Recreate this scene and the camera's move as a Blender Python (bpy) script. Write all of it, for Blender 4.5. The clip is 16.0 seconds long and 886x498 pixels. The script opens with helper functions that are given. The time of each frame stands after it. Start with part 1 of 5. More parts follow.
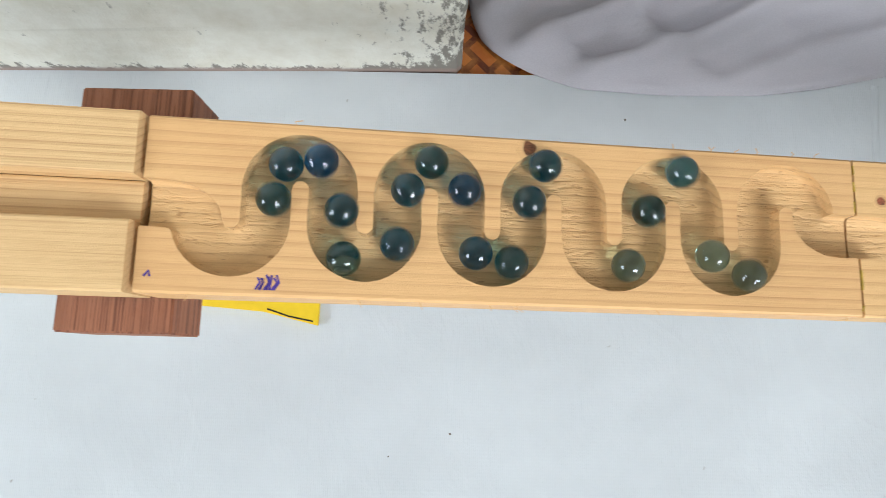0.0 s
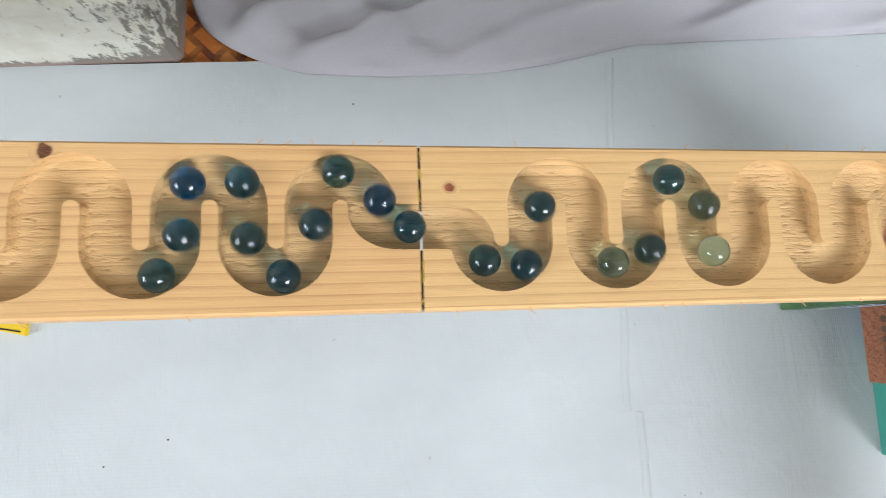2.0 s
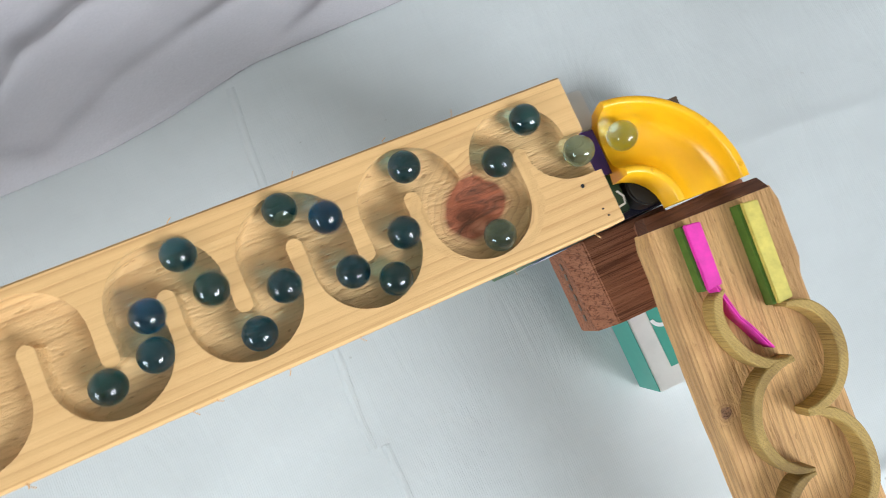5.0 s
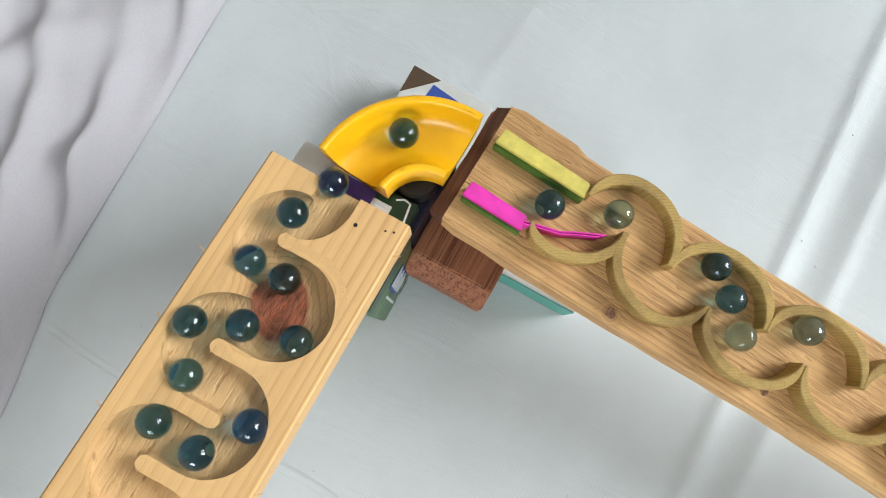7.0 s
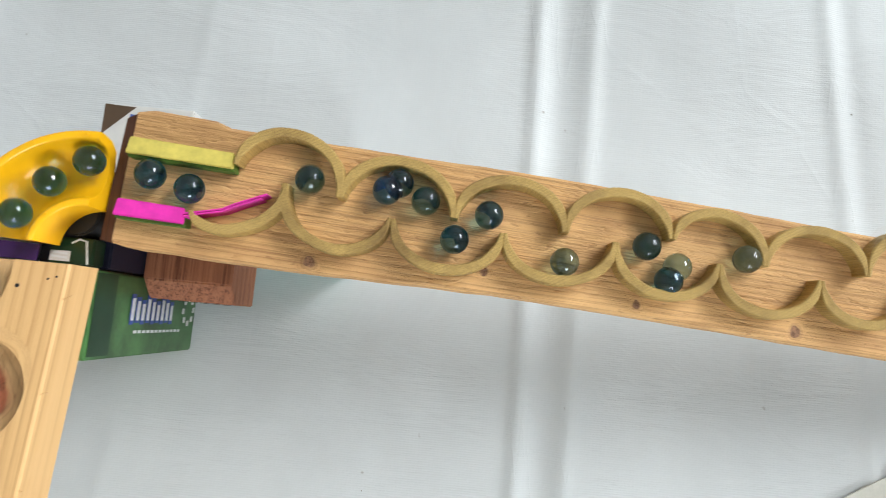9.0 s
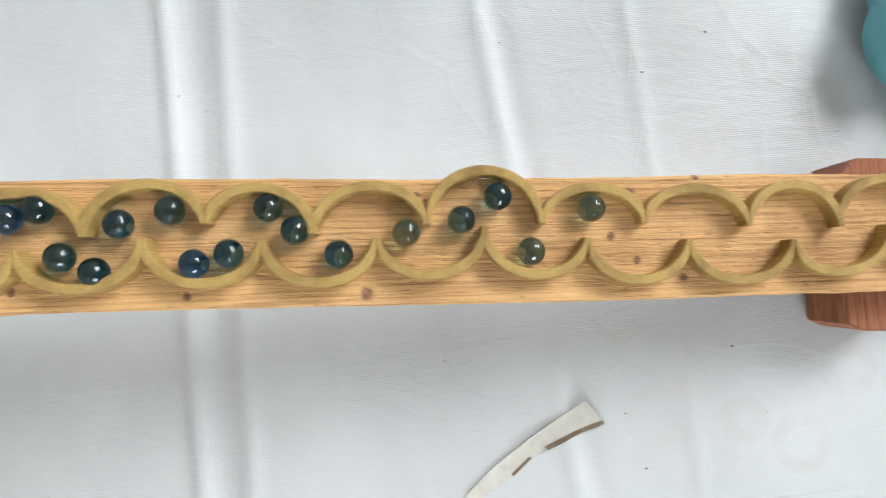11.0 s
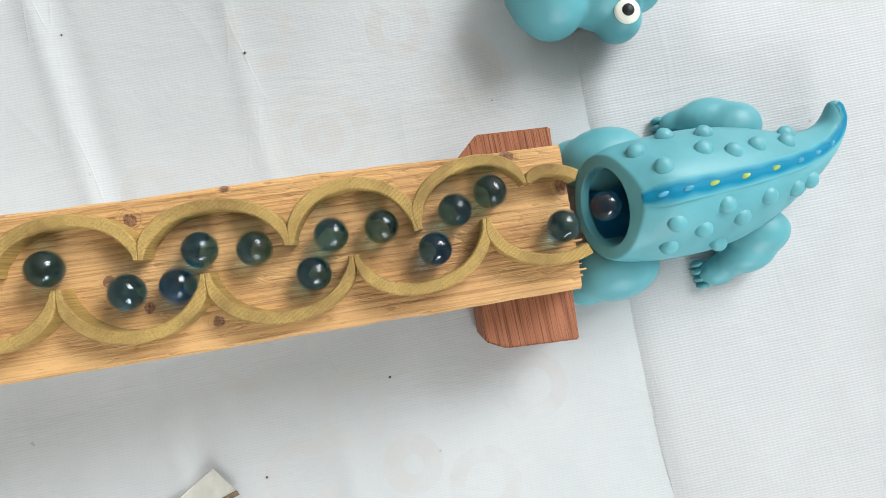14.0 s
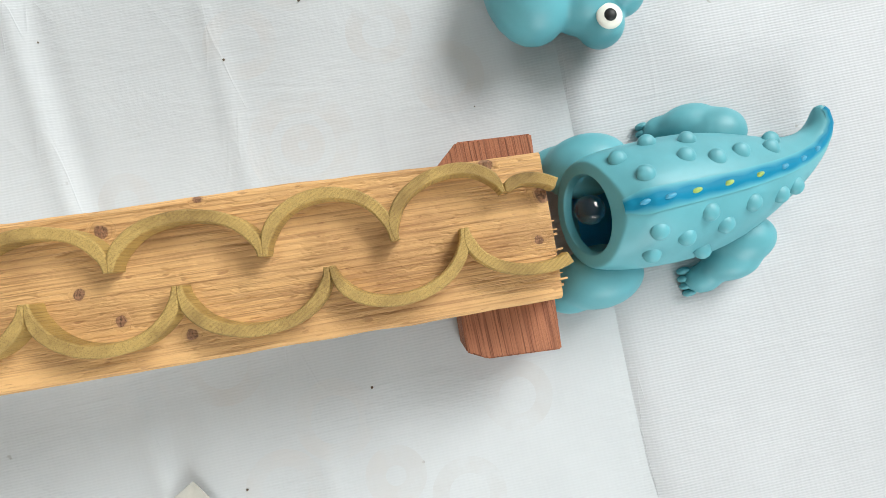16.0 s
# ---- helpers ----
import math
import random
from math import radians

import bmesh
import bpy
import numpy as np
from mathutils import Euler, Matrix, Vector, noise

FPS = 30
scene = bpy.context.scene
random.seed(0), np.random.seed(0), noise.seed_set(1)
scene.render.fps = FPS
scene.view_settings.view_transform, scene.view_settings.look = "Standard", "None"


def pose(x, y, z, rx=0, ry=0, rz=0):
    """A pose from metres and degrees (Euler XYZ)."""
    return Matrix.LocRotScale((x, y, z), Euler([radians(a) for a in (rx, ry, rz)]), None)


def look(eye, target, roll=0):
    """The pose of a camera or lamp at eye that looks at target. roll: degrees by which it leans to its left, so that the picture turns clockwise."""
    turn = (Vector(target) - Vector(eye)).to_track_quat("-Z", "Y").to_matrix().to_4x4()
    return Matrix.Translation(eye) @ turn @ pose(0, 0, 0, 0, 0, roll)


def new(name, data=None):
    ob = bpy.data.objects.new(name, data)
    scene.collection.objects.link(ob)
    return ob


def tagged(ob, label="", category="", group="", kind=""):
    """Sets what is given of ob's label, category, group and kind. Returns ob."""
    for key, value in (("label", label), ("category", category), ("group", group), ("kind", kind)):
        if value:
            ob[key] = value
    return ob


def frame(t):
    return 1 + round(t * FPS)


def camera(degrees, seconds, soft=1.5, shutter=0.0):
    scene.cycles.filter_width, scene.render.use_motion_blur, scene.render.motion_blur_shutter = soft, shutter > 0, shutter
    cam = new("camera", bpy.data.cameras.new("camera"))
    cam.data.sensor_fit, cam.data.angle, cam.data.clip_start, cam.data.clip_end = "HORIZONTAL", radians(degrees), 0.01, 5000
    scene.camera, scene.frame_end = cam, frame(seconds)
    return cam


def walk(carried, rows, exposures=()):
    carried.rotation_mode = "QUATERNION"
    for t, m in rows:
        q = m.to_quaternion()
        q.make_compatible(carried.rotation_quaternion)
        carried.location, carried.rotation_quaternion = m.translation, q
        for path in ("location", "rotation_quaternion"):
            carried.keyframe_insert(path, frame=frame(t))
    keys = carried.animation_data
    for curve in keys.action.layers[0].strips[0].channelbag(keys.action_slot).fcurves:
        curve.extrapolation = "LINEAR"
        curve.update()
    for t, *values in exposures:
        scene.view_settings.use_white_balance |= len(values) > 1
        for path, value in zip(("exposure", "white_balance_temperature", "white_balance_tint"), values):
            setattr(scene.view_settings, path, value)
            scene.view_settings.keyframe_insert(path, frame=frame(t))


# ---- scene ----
cam = camera(69.62, 16.0, soft=0.6, shutter=0.3)
PATH = [  # seconds, metres, degrees
    (0.0, 0.0000, 0.0000, 0.5268, 9.94, 0.19, 1.37),
    (0.5, 0.0504, 0.0058, 0.5272, 9.15, 0.15, 1.08),
    (1.0, 0.1038, 0.0113, 0.5266, 8.62, 0.28, 0.25),
    (1.5, 0.1530, 0.0144, 0.5220, 8.29, -0.34, -0.83),
    (2.0, 0.2064, 0.0119, 0.5137, 8.14, -1.46, -1.91),
    (2.5, 0.2504, 0.0119, 0.5021, 7.96, -2.13, -3.26),
    (3.0, 0.2922, 0.0180, 0.4907, 7.58, -2.42, -5.47),
    (3.5, 0.3272, 0.0150, 0.4855, 7.60, -2.63, -7.54),
    (4.0, 0.3609, 0.0136, 0.4804, 7.53, -2.79, -11.06),
    (4.5, 0.3941, 0.0139, 0.4801, 7.50, -2.73, -16.54),
    (5.0, 0.4255, 0.0195, 0.4806, 7.07, -2.60, -24.02),
    (5.2, 0.4372, 0.0216, 0.4826, 7.10, -2.73, -27.79),
    (7.3, 0.5070, -0.0221, 0.4868, 7.83, -0.73, -65.44),
    (7.5, 0.5109, -0.0313, 0.4880, 7.89, -0.55, -67.88),
    (8.0, 0.5186, -0.0608, 0.4889, 7.78, -1.01, -74.71),
    (8.2, 0.5201, -0.0788, 0.4892, 7.86, -0.74, -77.16),
    (10.3, 0.5495, -0.3022, 0.4879, 3.75, 1.05, -91.33),
    (10.5, 0.5486, -0.3213, 0.4855, 3.66, 0.97, -91.98),
    (11.0, 0.5480, -0.4121, 0.4705, 2.93, 0.15, -94.89),
    (11.5, 0.5468, -0.4965, 0.4509, 2.29, -0.95, -97.34),
    (12.0, 0.5441, -0.5701, 0.4281, 1.91, -1.86, -99.03),
    (12.5, 0.5439, -0.6068, 0.4010, 1.63, -2.43, -100.13),
    (13.0, 0.5486, -0.6247, 0.3895, 1.58, -2.42, -101.04),
    (13.5, 0.5490, -0.6391, 0.3865, 1.54, -2.26, -101.65),
    (14.0, 0.5441, -0.6453, 0.3849, 1.68, -2.48, -101.97),
    (14.5, 0.5457, -0.6493, 0.3835, 1.49, -2.47, -102.00),
    (15.0, 0.5476, -0.6502, 0.3823, 1.76, -2.49, -102.00),
    (15.5, 0.5474, -0.6536, 0.3818, 1.73, -2.42, -102.05),
    (16.0, 0.5459, -0.6562, 0.3807, 1.84, -2.52, -102.25),
]
walk(cam, [(t, pose(*p)) for t, *p in PATH], [(0.0, 0.05, 6200, 8), (5.0, 0.09, 6300, 6), (8.0, 0.05, 6550, 6), (10.5, 0.11, 6550, 10), (16.0, 0.12, 6700, 8)])

# ---- world and light ----
world = bpy.data.worlds.new("world")
scene.world = world
world.use_nodes = True
wt = world.node_tree
sky = wt.nodes.new("ShaderNodeTexSky")
sky.sky_type, sky.sun_disc = "NISHITA", False
sky.sun_elevation, sky.sun_rotation = radians(40), radians(140)
wt.links.new(sky.outputs[0], wt.nodes["Background"].inputs[0])
wt.nodes["Background"].inputs[1].default_value = 0.12

WINDOW, SPAN = (2.9, -3.8, 3.2), (1.5, 1.2)  # middle and half size of the large window
WINDOW_2, SPAN_2 = (-3.4, -1.35, 2.15), (0.9, 0.9)  # the smaller one, round the corner


def window_lamp(eye, target, wide, high, watts, colour):
    lamp = bpy.data.lights.new("window_light", "AREA")
    lamp.shape, lamp.size, lamp.size_y, lamp.energy, lamp.color = "RECTANGLE", wide, high, watts, colour
    new("window_light", lamp).matrix_world = look(eye, target)


window_lamp((2.9, -3.97, 3.2), (1.0, 0.2, 3.0), 3.0, 2.4, 445, (0.93, 0.97, 1.0))
window_lamp((-3.57, -1.35, 2.15), (0.2, -0.3, 2.0), 1.8, 1.8, 170, (0.90, 0.96, 1.0))
scene.view_settings.exposure = 0.0


# ---- materials ----
def node_mat(name, rough=0.5, spec=0.5):
    m = bpy.data.materials.new(name)
    m.use_nodes = True
    b = m.node_tree.nodes["Principled BSDF"]
    b.inputs["Roughness"].default_value = rough
    b.inputs["Specular IOR Level"].default_value = spec
    return m, m.node_tree, b


def N(nt, kind, **values):
    n = nt.nodes.new(kind)
    for k, v in values.items():
        n.inputs[k.replace("_", " ")].default_value = v
    return n


def ramp(nt, src, stops):
    r = nt.nodes.new("ShaderNodeValToRGB")
    while len(r.color_ramp.elements) < len(stops):
        r.color_ramp.elements.new(0.5)
    for e, (p, c) in zip(r.color_ramp.elements, stops):
        e.position, e.color = p, (*c, 1) if len(c) == 3 else c
    nt.links.new(src, r.inputs[0])
    return r.outputs[0]


def mix(nt, fac, a, b, mode="MIX"):
    n = nt.nodes.new("ShaderNodeMix")
    n.data_type, n.blend_type = "RGBA", mode
    for sock, v in ((n.inputs[0], fac), (n.inputs[6], a), (n.inputs[7], b)):
        if isinstance(v, (int, float)):
            sock.default_value = v
        elif isinstance(v, tuple):
            sock.default_value = (*v, 1)
        else:
            nt.links.new(v, sock)
    return n.outputs[2]


def coords(nt, scale=(1, 1, 1), rot=(0, 0, 0), shift=(0, 0, 0)):
    tc = nt.nodes.new("ShaderNodeTexCoord")
    mp = nt.nodes.new("ShaderNodeMapping")
    mp.inputs["Scale"].default_value, mp.inputs["Rotation"].default_value, mp.inputs["Location"].default_value = scale, rot, shift
    nt.links.new(tc.outputs["Object"], mp.inputs[0])
    return mp.outputs[0]


def noise_tex(nt, vec, scale, detail=4.0, rough=0.55, distort=0.0):
    n = N(nt, "ShaderNodeTexNoise", Scale=scale, Detail=detail, Roughness=rough, Distortion=distort)
    nt.links.new(vec, n.inputs["Vector"])
    return n.outputs["Fac"]


def bump(nt, b, height, dist, strength=1.0, chain=None):
    n = nt.nodes.new("ShaderNodeBump")
    n.inputs["Strength"].default_value, n.inputs["Distance"].default_value = strength, dist
    nt.links.new(height, n.inputs["Height"])
    if chain:
        nt.links.new(chain, n.inputs["Normal"])
    nt.links.new(n.outputs[0], b.inputs["Normal"])
    return n.outputs[0]


def scaled(nt, op, x, y):
    n = nt.nodes.new("ShaderNodeMath")
    n.operation = op
    for sock, v in zip(n.inputs, (x, y)):
        if isinstance(v, (int, float)):
            sock.default_value = v
        else:
            nt.links.new(v, sock)
    return n.outputs[0]


RUN_TILT, TRACK_TILT, LEVEL = (0, -0.1218, 0), (-0.1128, 0, 0.0528), (0, 0, 0)  # how the boards slope


def wood(name, light, dark, along="x", bands=120.0, fine=1.0, rough=0.55, knots=(), knot_colour=(0.16, 0.045, 0.02), stain=0.25, relief=0.0004, tilt=(0, 0, 0), pore=27.0, line=0.6, chips=0.0):
    """Sawn timber: thin growth lines that bend round the knots, pores along the grain, stains, torn chips."""
    m, nt, b = node_mat(name, rough, 0.3)
    s = {"x": (1, 9, 9), "y": (9, 1, 9), "z": (9, 9, 1)}[along]
    level = coords(nt, (1, 1, 1), tilt)
    def stretched(scale):
        n = nt.nodes.new("ShaderNodeVectorMath")
        n.operation = "MULTIPLY"
        nt.links.new(level, n.inputs[0])
        n.inputs[1].default_value = scale
        return n.outputs[0]
    sp = nt.nodes.new("ShaderNodeSeparateXYZ")
    nt.links.new(level, sp.inputs[0])
    first, second = {"x": ("Y", "Z"), "y": ("X", "Z"), "z": ("X", "Y")}[along]
    across = scaled(nt, "ADD", sp.outputs[first], scaled(nt, "MULTIPLY", sp.outputs[second], 0.6))
    warp = noise_tex(nt, stretched(tuple(k if k > 1 else 0.45 for k in s)), 2.6, 3, 0.45)
    phase = scaled(nt, "ADD", scaled(nt, "MULTIPLY", across, bands * 2.0), scaled(nt, "MULTIPLY", warp, 4.5))
    far = []
    for (kx, ky, kz, r) in knots:
        tc = nt.nodes.new("ShaderNodeTexCoord")
        wob = nt.nodes.new("ShaderNodeVectorMath")
        wob.operation = "MULTIPLY_ADD"
        nz = N(nt, "ShaderNodeTexNoise", Scale=0.8 / r, Detail=3.0)
        nt.links.new(tc.outputs["Object"], nz.inputs["Vector"])
        nt.links.new(nz.outputs["Color"], wob.inputs[0])
        wob.inputs[1].default_value = (r * 0.7,) * 3
        nt.links.new(tc.outputs["Object"], wob.inputs[2])
        d = nt.nodes.new("ShaderNodeVectorMath")
        d.operation = "DISTANCE"
        d.inputs[1].default_value = (kx + 0.35 * r, ky + 0.35 * r, kz + 0.35 * r)
        nt.links.new(wob.outputs[0], d.inputs[0])
        rel = scaled(nt, "DIVIDE", d.outputs["Value"], r)
        far.append((rel, 2.4 / r))
        near = ramp(nt, scaled(nt, "MULTIPLY", rel, 0.4), [(0.42, (1, 1, 1)), (0.47, (0, 0, 0))])
        ringed = scaled(nt, "MULTIPLY", d.outputs["Value"], bands * 3.2)
        step = nt.nodes.new("ShaderNodeMix")
        nt.links.new(near, step.inputs[0])
        nt.links.new(phase, step.inputs[2])
        nt.links.new(ringed, step.inputs[3])
        phase = step.outputs[0]
    lines = ramp(nt, scaled(nt, "FRACT", phase, 0.0), [(0.0, (0.1, 0.1, 0.1)), (0.4, (0.0, 0.0, 0.0)), (0.78, (0.5, 0.5, 0.5)), (0.93, (1, 1, 1)), (1.0, (0.1, 0.1, 0.1))])
    grain = stretched(tuple(k * (5 if k > 1 else 0.6) for k in s))
    pores = noise_tex(nt, grain, pore, 6, 0.7)
    broad = noise_tex(nt, stretched(tuple(k ** 0.4 for k in s)), 11.0, 4, 0.65)
    patch = ramp(nt, noise_tex(nt, stretched(tuple(k ** 0.5 for k in s)), 7.0, 3, 0.5), [(0.36, (0.25, 0.25, 0.25)), (0.66, (1, 1, 1))])
    mid = tuple(0.25 * p + 0.75 * q for p, q in zip(light, dark))
    col = mix(nt, scaled(nt, "MULTIPLY", scaled(nt, "MULTIPLY", lines, patch), line), light, mid)
    col = mix(nt, scaled(nt, "MULTIPLY", ramp(nt, pores, [(0.5, (0, 0, 0)), (0.6, (1, 1, 1))]), 0.5 * fine), col, mix(nt, 0.35, dark, mid))
    col = mix(nt, scaled(nt, "MULTIPLY", ramp(nt, broad, [(0.46, (0, 0, 0)), (0.72, (1, 1, 1))]), stain), col, dark)
    if chips:
        torn = noise_tex(nt, stretched(tuple(k ** 0.55 for k in s)), 130.0, 2, 0.5)
        col = mix(nt, scaled(nt, "MULTIPLY", ramp(nt, torn, [(0.66, (0, 0, 0)), (0.71, (1, 1, 1))]), chips), col, dark)
        pores = scaled(nt, "SUBTRACT", pores, scaled(nt, "MULTIPLY", ramp(nt, torn, [(0.5, (0, 0, 0)), (0.72, (1, 1, 1))]), 0.8))
    for rel, size in far:
        heart = ramp(nt, rel, [(0.0, (1, 1, 1)), (0.52, (0.95, 0.95, 0.95)), (0.60, (0.25, 0.25, 0.25)), (0.72, (0.12, 0.12, 0.12)), (1.0, (0, 0, 0))])
        streak = noise_tex(nt, coords(nt, (0.6, 1.3, 1)), size, 5, 0.7, 1.6)
        kc = mix(nt, ramp(nt, streak, [(0.36, (0, 0, 0)), (0.6, (1, 1, 1))]), tuple(k * 0.4 for k in knot_colour), tuple(min(1, k * 1.7) for k in knot_colour))
        col = mix(nt, heart, col, kc)
    nt.links.new(col, b.inputs["Base Color"])
    bump(nt, b, scaled(nt, "SUBTRACT", pores, scaled(nt, "MULTIPLY", lines, 0.25)), relief, 0.6)
    return m


def painted(name, colour, rough=0.4, spec=0.5, var=0.12, scale=60.0, relief=0.0002):
    m, nt, b = node_mat(name, rough, spec)
    f = noise_tex(nt, coords(nt), scale, 5, 0.6)
    dark = tuple(c * (1 - 2 * var) for c in colour)
    nt.links.new(mix(nt, ramp(nt, f, [(0.35, (0, 0, 0)), (0.7, (1, 1, 1))]), dark, colour), b.inputs["Base Color"])
    bump(nt, b, f, relief, 0.5)
    return m


def glass(name, colour):
    m, nt, b = node_mat(name, 0.0, 0.5)
    b.inputs["Base Color"].default_value = (*colour, 1)
    b.inputs["Transmission Weight"].default_value = 1.0
    b.inputs["IOR"].default_value = 1.55
    return m


def tarp_mat(name, tint, weave=0.5, rings=()):
    m, nt, b = node_mat(name, 0.5, 0.3)
    big = noise_tex(nt, coords(nt, (1, 1.6, 1)), 5.0, 5, 0.6)
    wrink = noise_tex(nt, coords(nt, (1, 0.35, 1), (0, 0, 0.4)), 26.0, 6, 0.62, 0.6)
    spots = noise_tex(nt, coords(nt), 95.0, 2, 0.4)
    grey = tuple(c * 0.86 for c in tint)
    col = mix(nt, ramp(nt, big, [(0.3, (0, 0, 0)), (0.7, (1, 1, 1))]), grey, tint)
    col = mix(nt, ramp(nt, spots, [(0.775, (0, 0, 0)), (0.81, (1, 1, 1))]), col, (0.33, 0.32, 0.30))
    w = nt.nodes.new("ShaderNodeTexWave")
    w.bands_direction = "X"
    w.inputs["Scale"].default_value, w.inputs["Distortion"].default_value, w.inputs["Detail"].default_value = 190.0, 0.6, 1.0
    nt.links.new(coords(nt), w.inputs["Vector"])
    w2 = nt.nodes.new("ShaderNodeTexWave")
    w2.bands_direction = "Y"
    w2.inputs["Scale"].default_value, w2.inputs["Distortion"].default_value, w2.inputs["Detail"].default_value = 110.0, 0.6, 1.0
    nt.links.new(coords(nt), w2.inputs["Vector"])
    both = nt.nodes.new("ShaderNodeMath")
    nt.links.new(w.outputs["Fac"], both.inputs[0])
    nt.links.new(scaled(nt, "MULTIPLY", w2.outputs["Fac"], 0.3), both.inputs[1])
    wf = nt.nodes.new("ShaderNodeMath")
    wf.operation = "MULTIPLY"
    nt.links.new(both.outputs[0], wf.inputs[0])
    wf.inputs[1].default_value = 0.17 * weave
    col = mix(nt, wf.outputs[0], col, tuple(c * 0.55 for c in tint))
    # letters of the banner's other side shining through
    flat = coords(nt, (1, 1, 0))
    mask = None
    for (x, y, r, w) in rings:
        d = nt.nodes.new("ShaderNodeVectorMath")
        d.operation = "DISTANCE"
        d.inputs[1].default_value = (x, y, 0)
        nt.links.new(flat, d.inputs[0])
        c = nt.nodes.new("ShaderNodeMath")
        c.operation = "COMPARE"
        nt.links.new(d.outputs["Value"], c.inputs[0])
        c.inputs[1].default_value, c.inputs[2].default_value = r, w
        if mask:
            j = nt.nodes.new("ShaderNodeMath")
            j.operation = "MAXIMUM"
            nt.links.new(mask, j.inputs[0])
            nt.links.new(c.outputs[0], j.inputs[1])
            mask = j.outputs[0]
        else:
            mask = c.outputs[0]
    if mask:
        worn = nt.nodes.new("ShaderNodeMath")
        worn.operation = "MULTIPLY"
        nt.links.new(mask, worn.inputs[0])
        nt.links.new(ramp(nt, noise_tex(nt, coords(nt), 40.0, 4), [(0.35, (0, 0, 0)), (0.62, (0.75, 0.75, 0.75))]), worn.inputs[1])
        col = mix(nt, worn.outputs[0], col, (0.535, 0.53, 0.525))
    nt.links.new(col, b.inputs["Base Color"])
    n1 = bump(nt, b, wrink, 0.0035, 0.5)
    # crumple lines
    shove = N(nt, "ShaderNodeTexNoise", Scale=3.0, Detail=0.0)
    add = nt.nodes.new("ShaderNodeVectorMath")
    add.operation = "MULTIPLY_ADD"
    nt.links.new(shove.outputs["Color"], add.inputs[0])
    add.inputs[1].default_value = (0.12, 0.12, 0.0)
    nt.links.new(flat, add.inputs[2])
    cells = N(nt, "ShaderNodeTexVoronoi", Scale=7.5)
    cells.feature = "DISTANCE_TO_EDGE"
    nt.links.new(add.outputs[0], cells.inputs["Vector"])
    n1 = bump(nt, b, ramp(nt, cells.outputs["Distance"], [(0.0, (1, 1, 1)), (0.03, (0.3, 0.3, 0.3)), (0.16, (0, 0, 0))]), 0.0005, 0.35, n1)
    bump(nt, b, both.outputs[0], 0.00025 * weave, 0.5, n1)
    return m


PINE_A = wood("pine_a", (0.71, 0.425, 0.19), (0.40, 0.17, 0.055), "x", 95, 0.30, 0.5, [(0.0381, 0.1014, 0.2335, 0.006), (-0.056, 0.061, 0.244, 0.003)], (0.10, 0.035, 0.015), 0.2, 0.0003, RUN_TILT, 27.0, 0.8)
PINE_B = wood("pine_b", (0.73, 0.455, 0.205), (0.42, 0.19, 0.06), "x", 85, 0.30, 0.5, [(0.478, 0.064, 0.1795, 0.027), (0.2197, 0.0852, 0.2098, 0.0045)], (0.20, 0.055, 0.026), 0.2, 0.0003, RUN_TILT, 27.0, 0.8)
PINE_C = wood("pine_feeder", (0.70, 0.47, 0.23), (0.40, 0.19, 0.07), "x", 130, 0.5, 0.6, (), (0.2, 0.1, 0.05), 0.2, 0.0004, RUN_TILT, 27.0, 1.0)
ROUTED_A = wood("routed_pine", (0.72, 0.455, 0.21), (0.30, 0.14, 0.05), "x", 95, 0.25, 0.62, (), (0.2, 0.1, 0.05), 0.12, 0.0011, RUN_TILT, 14.0, 0.6, 0.55)
ROUTED_B = wood("routed_pine_knot", (0.74, 0.48, 0.23), (0.30, 0.14, 0.05), "x", 85, 0.25, 0.6, [(0.478, 0.064, 0.170, 0.0285)], (0.20, 0.055, 0.026), 0.12, 0.0010, RUN_TILT, 14.0, 0.7, 0.5)
SCRAP = wood("rough_plank", (0.71, 0.42, 0.18), (0.20, 0.075, 0.026), "y", 130, 0.9, 0.62,
             [(0.566, -0.5115, 0.097, 0.004), (0.551, -0.526, 0.095, 0.004), (0.598, -0.567, 0.0905, 0.0035), (0.591, -0.525, 0.095, 0.0055), (0.569, -0.7247, 0.0725, 0.007), (0.547, -0.718, 0.073, 0.004), (0.5385, -0.5534, 0.092, 0.004), (0.545, -0.3683, 0.113, 0.006), (0.5577, -0.0876, 0.145, 0.006), (0.5619, -0.1834, 0.134, 0.0042),
              (0.5517, -0.2719, 0.124, 0.0042), (0.588, -0.70, 0.075, 0.006), (0.598, -0.40, 0.109, 0.004)], (0.20, 0.10, 0.055), 0.5, 0.0012, TRACK_TILT, 20.0, 0.6, 0.4)
REDWOOD = wood("red_hardwood", (0.42, 0.165, 0.085), (0.085, 0.024, 0.013), "x", 60, 1.7, 0.62, (), (0.1, 0.05, 0.03), 0.3, 0.0016, LEVEL, 17.0, 0.7)
REDWOOD_Y = wood("red_hardwood_cross", (0.37, 0.15, 0.08), (0.09, 0.028, 0.015), "y", 60, 1.7, 0.62, (), (0.1, 0.05, 0.03), 0.3, 0.0016, LEVEL, 17.0, 0.7)
SCORCHED = wood("scorched_end", (0.14, 0.055, 0.03), (0.03, 0.012, 0.008), "x", 150, 1.0, 0.75, (), (0.05, 0.02, 0.01), 0.5, 0.0015)
BAMBOO = wood("bamboo", (0.50, 0.33, 0.105), (0.11, 0.055, 0.016), "z", 260, 1.0, 0.55, (), (0.1, 0.05, 0.03), 0.75, 0.0010, LEVEL, 40.0, 0.55)
YELLOW = painted("yellow_plastic", (0.90, 0.46, 0.008), 0.28, 0.5, 0.04, 40.0, 0.0001)
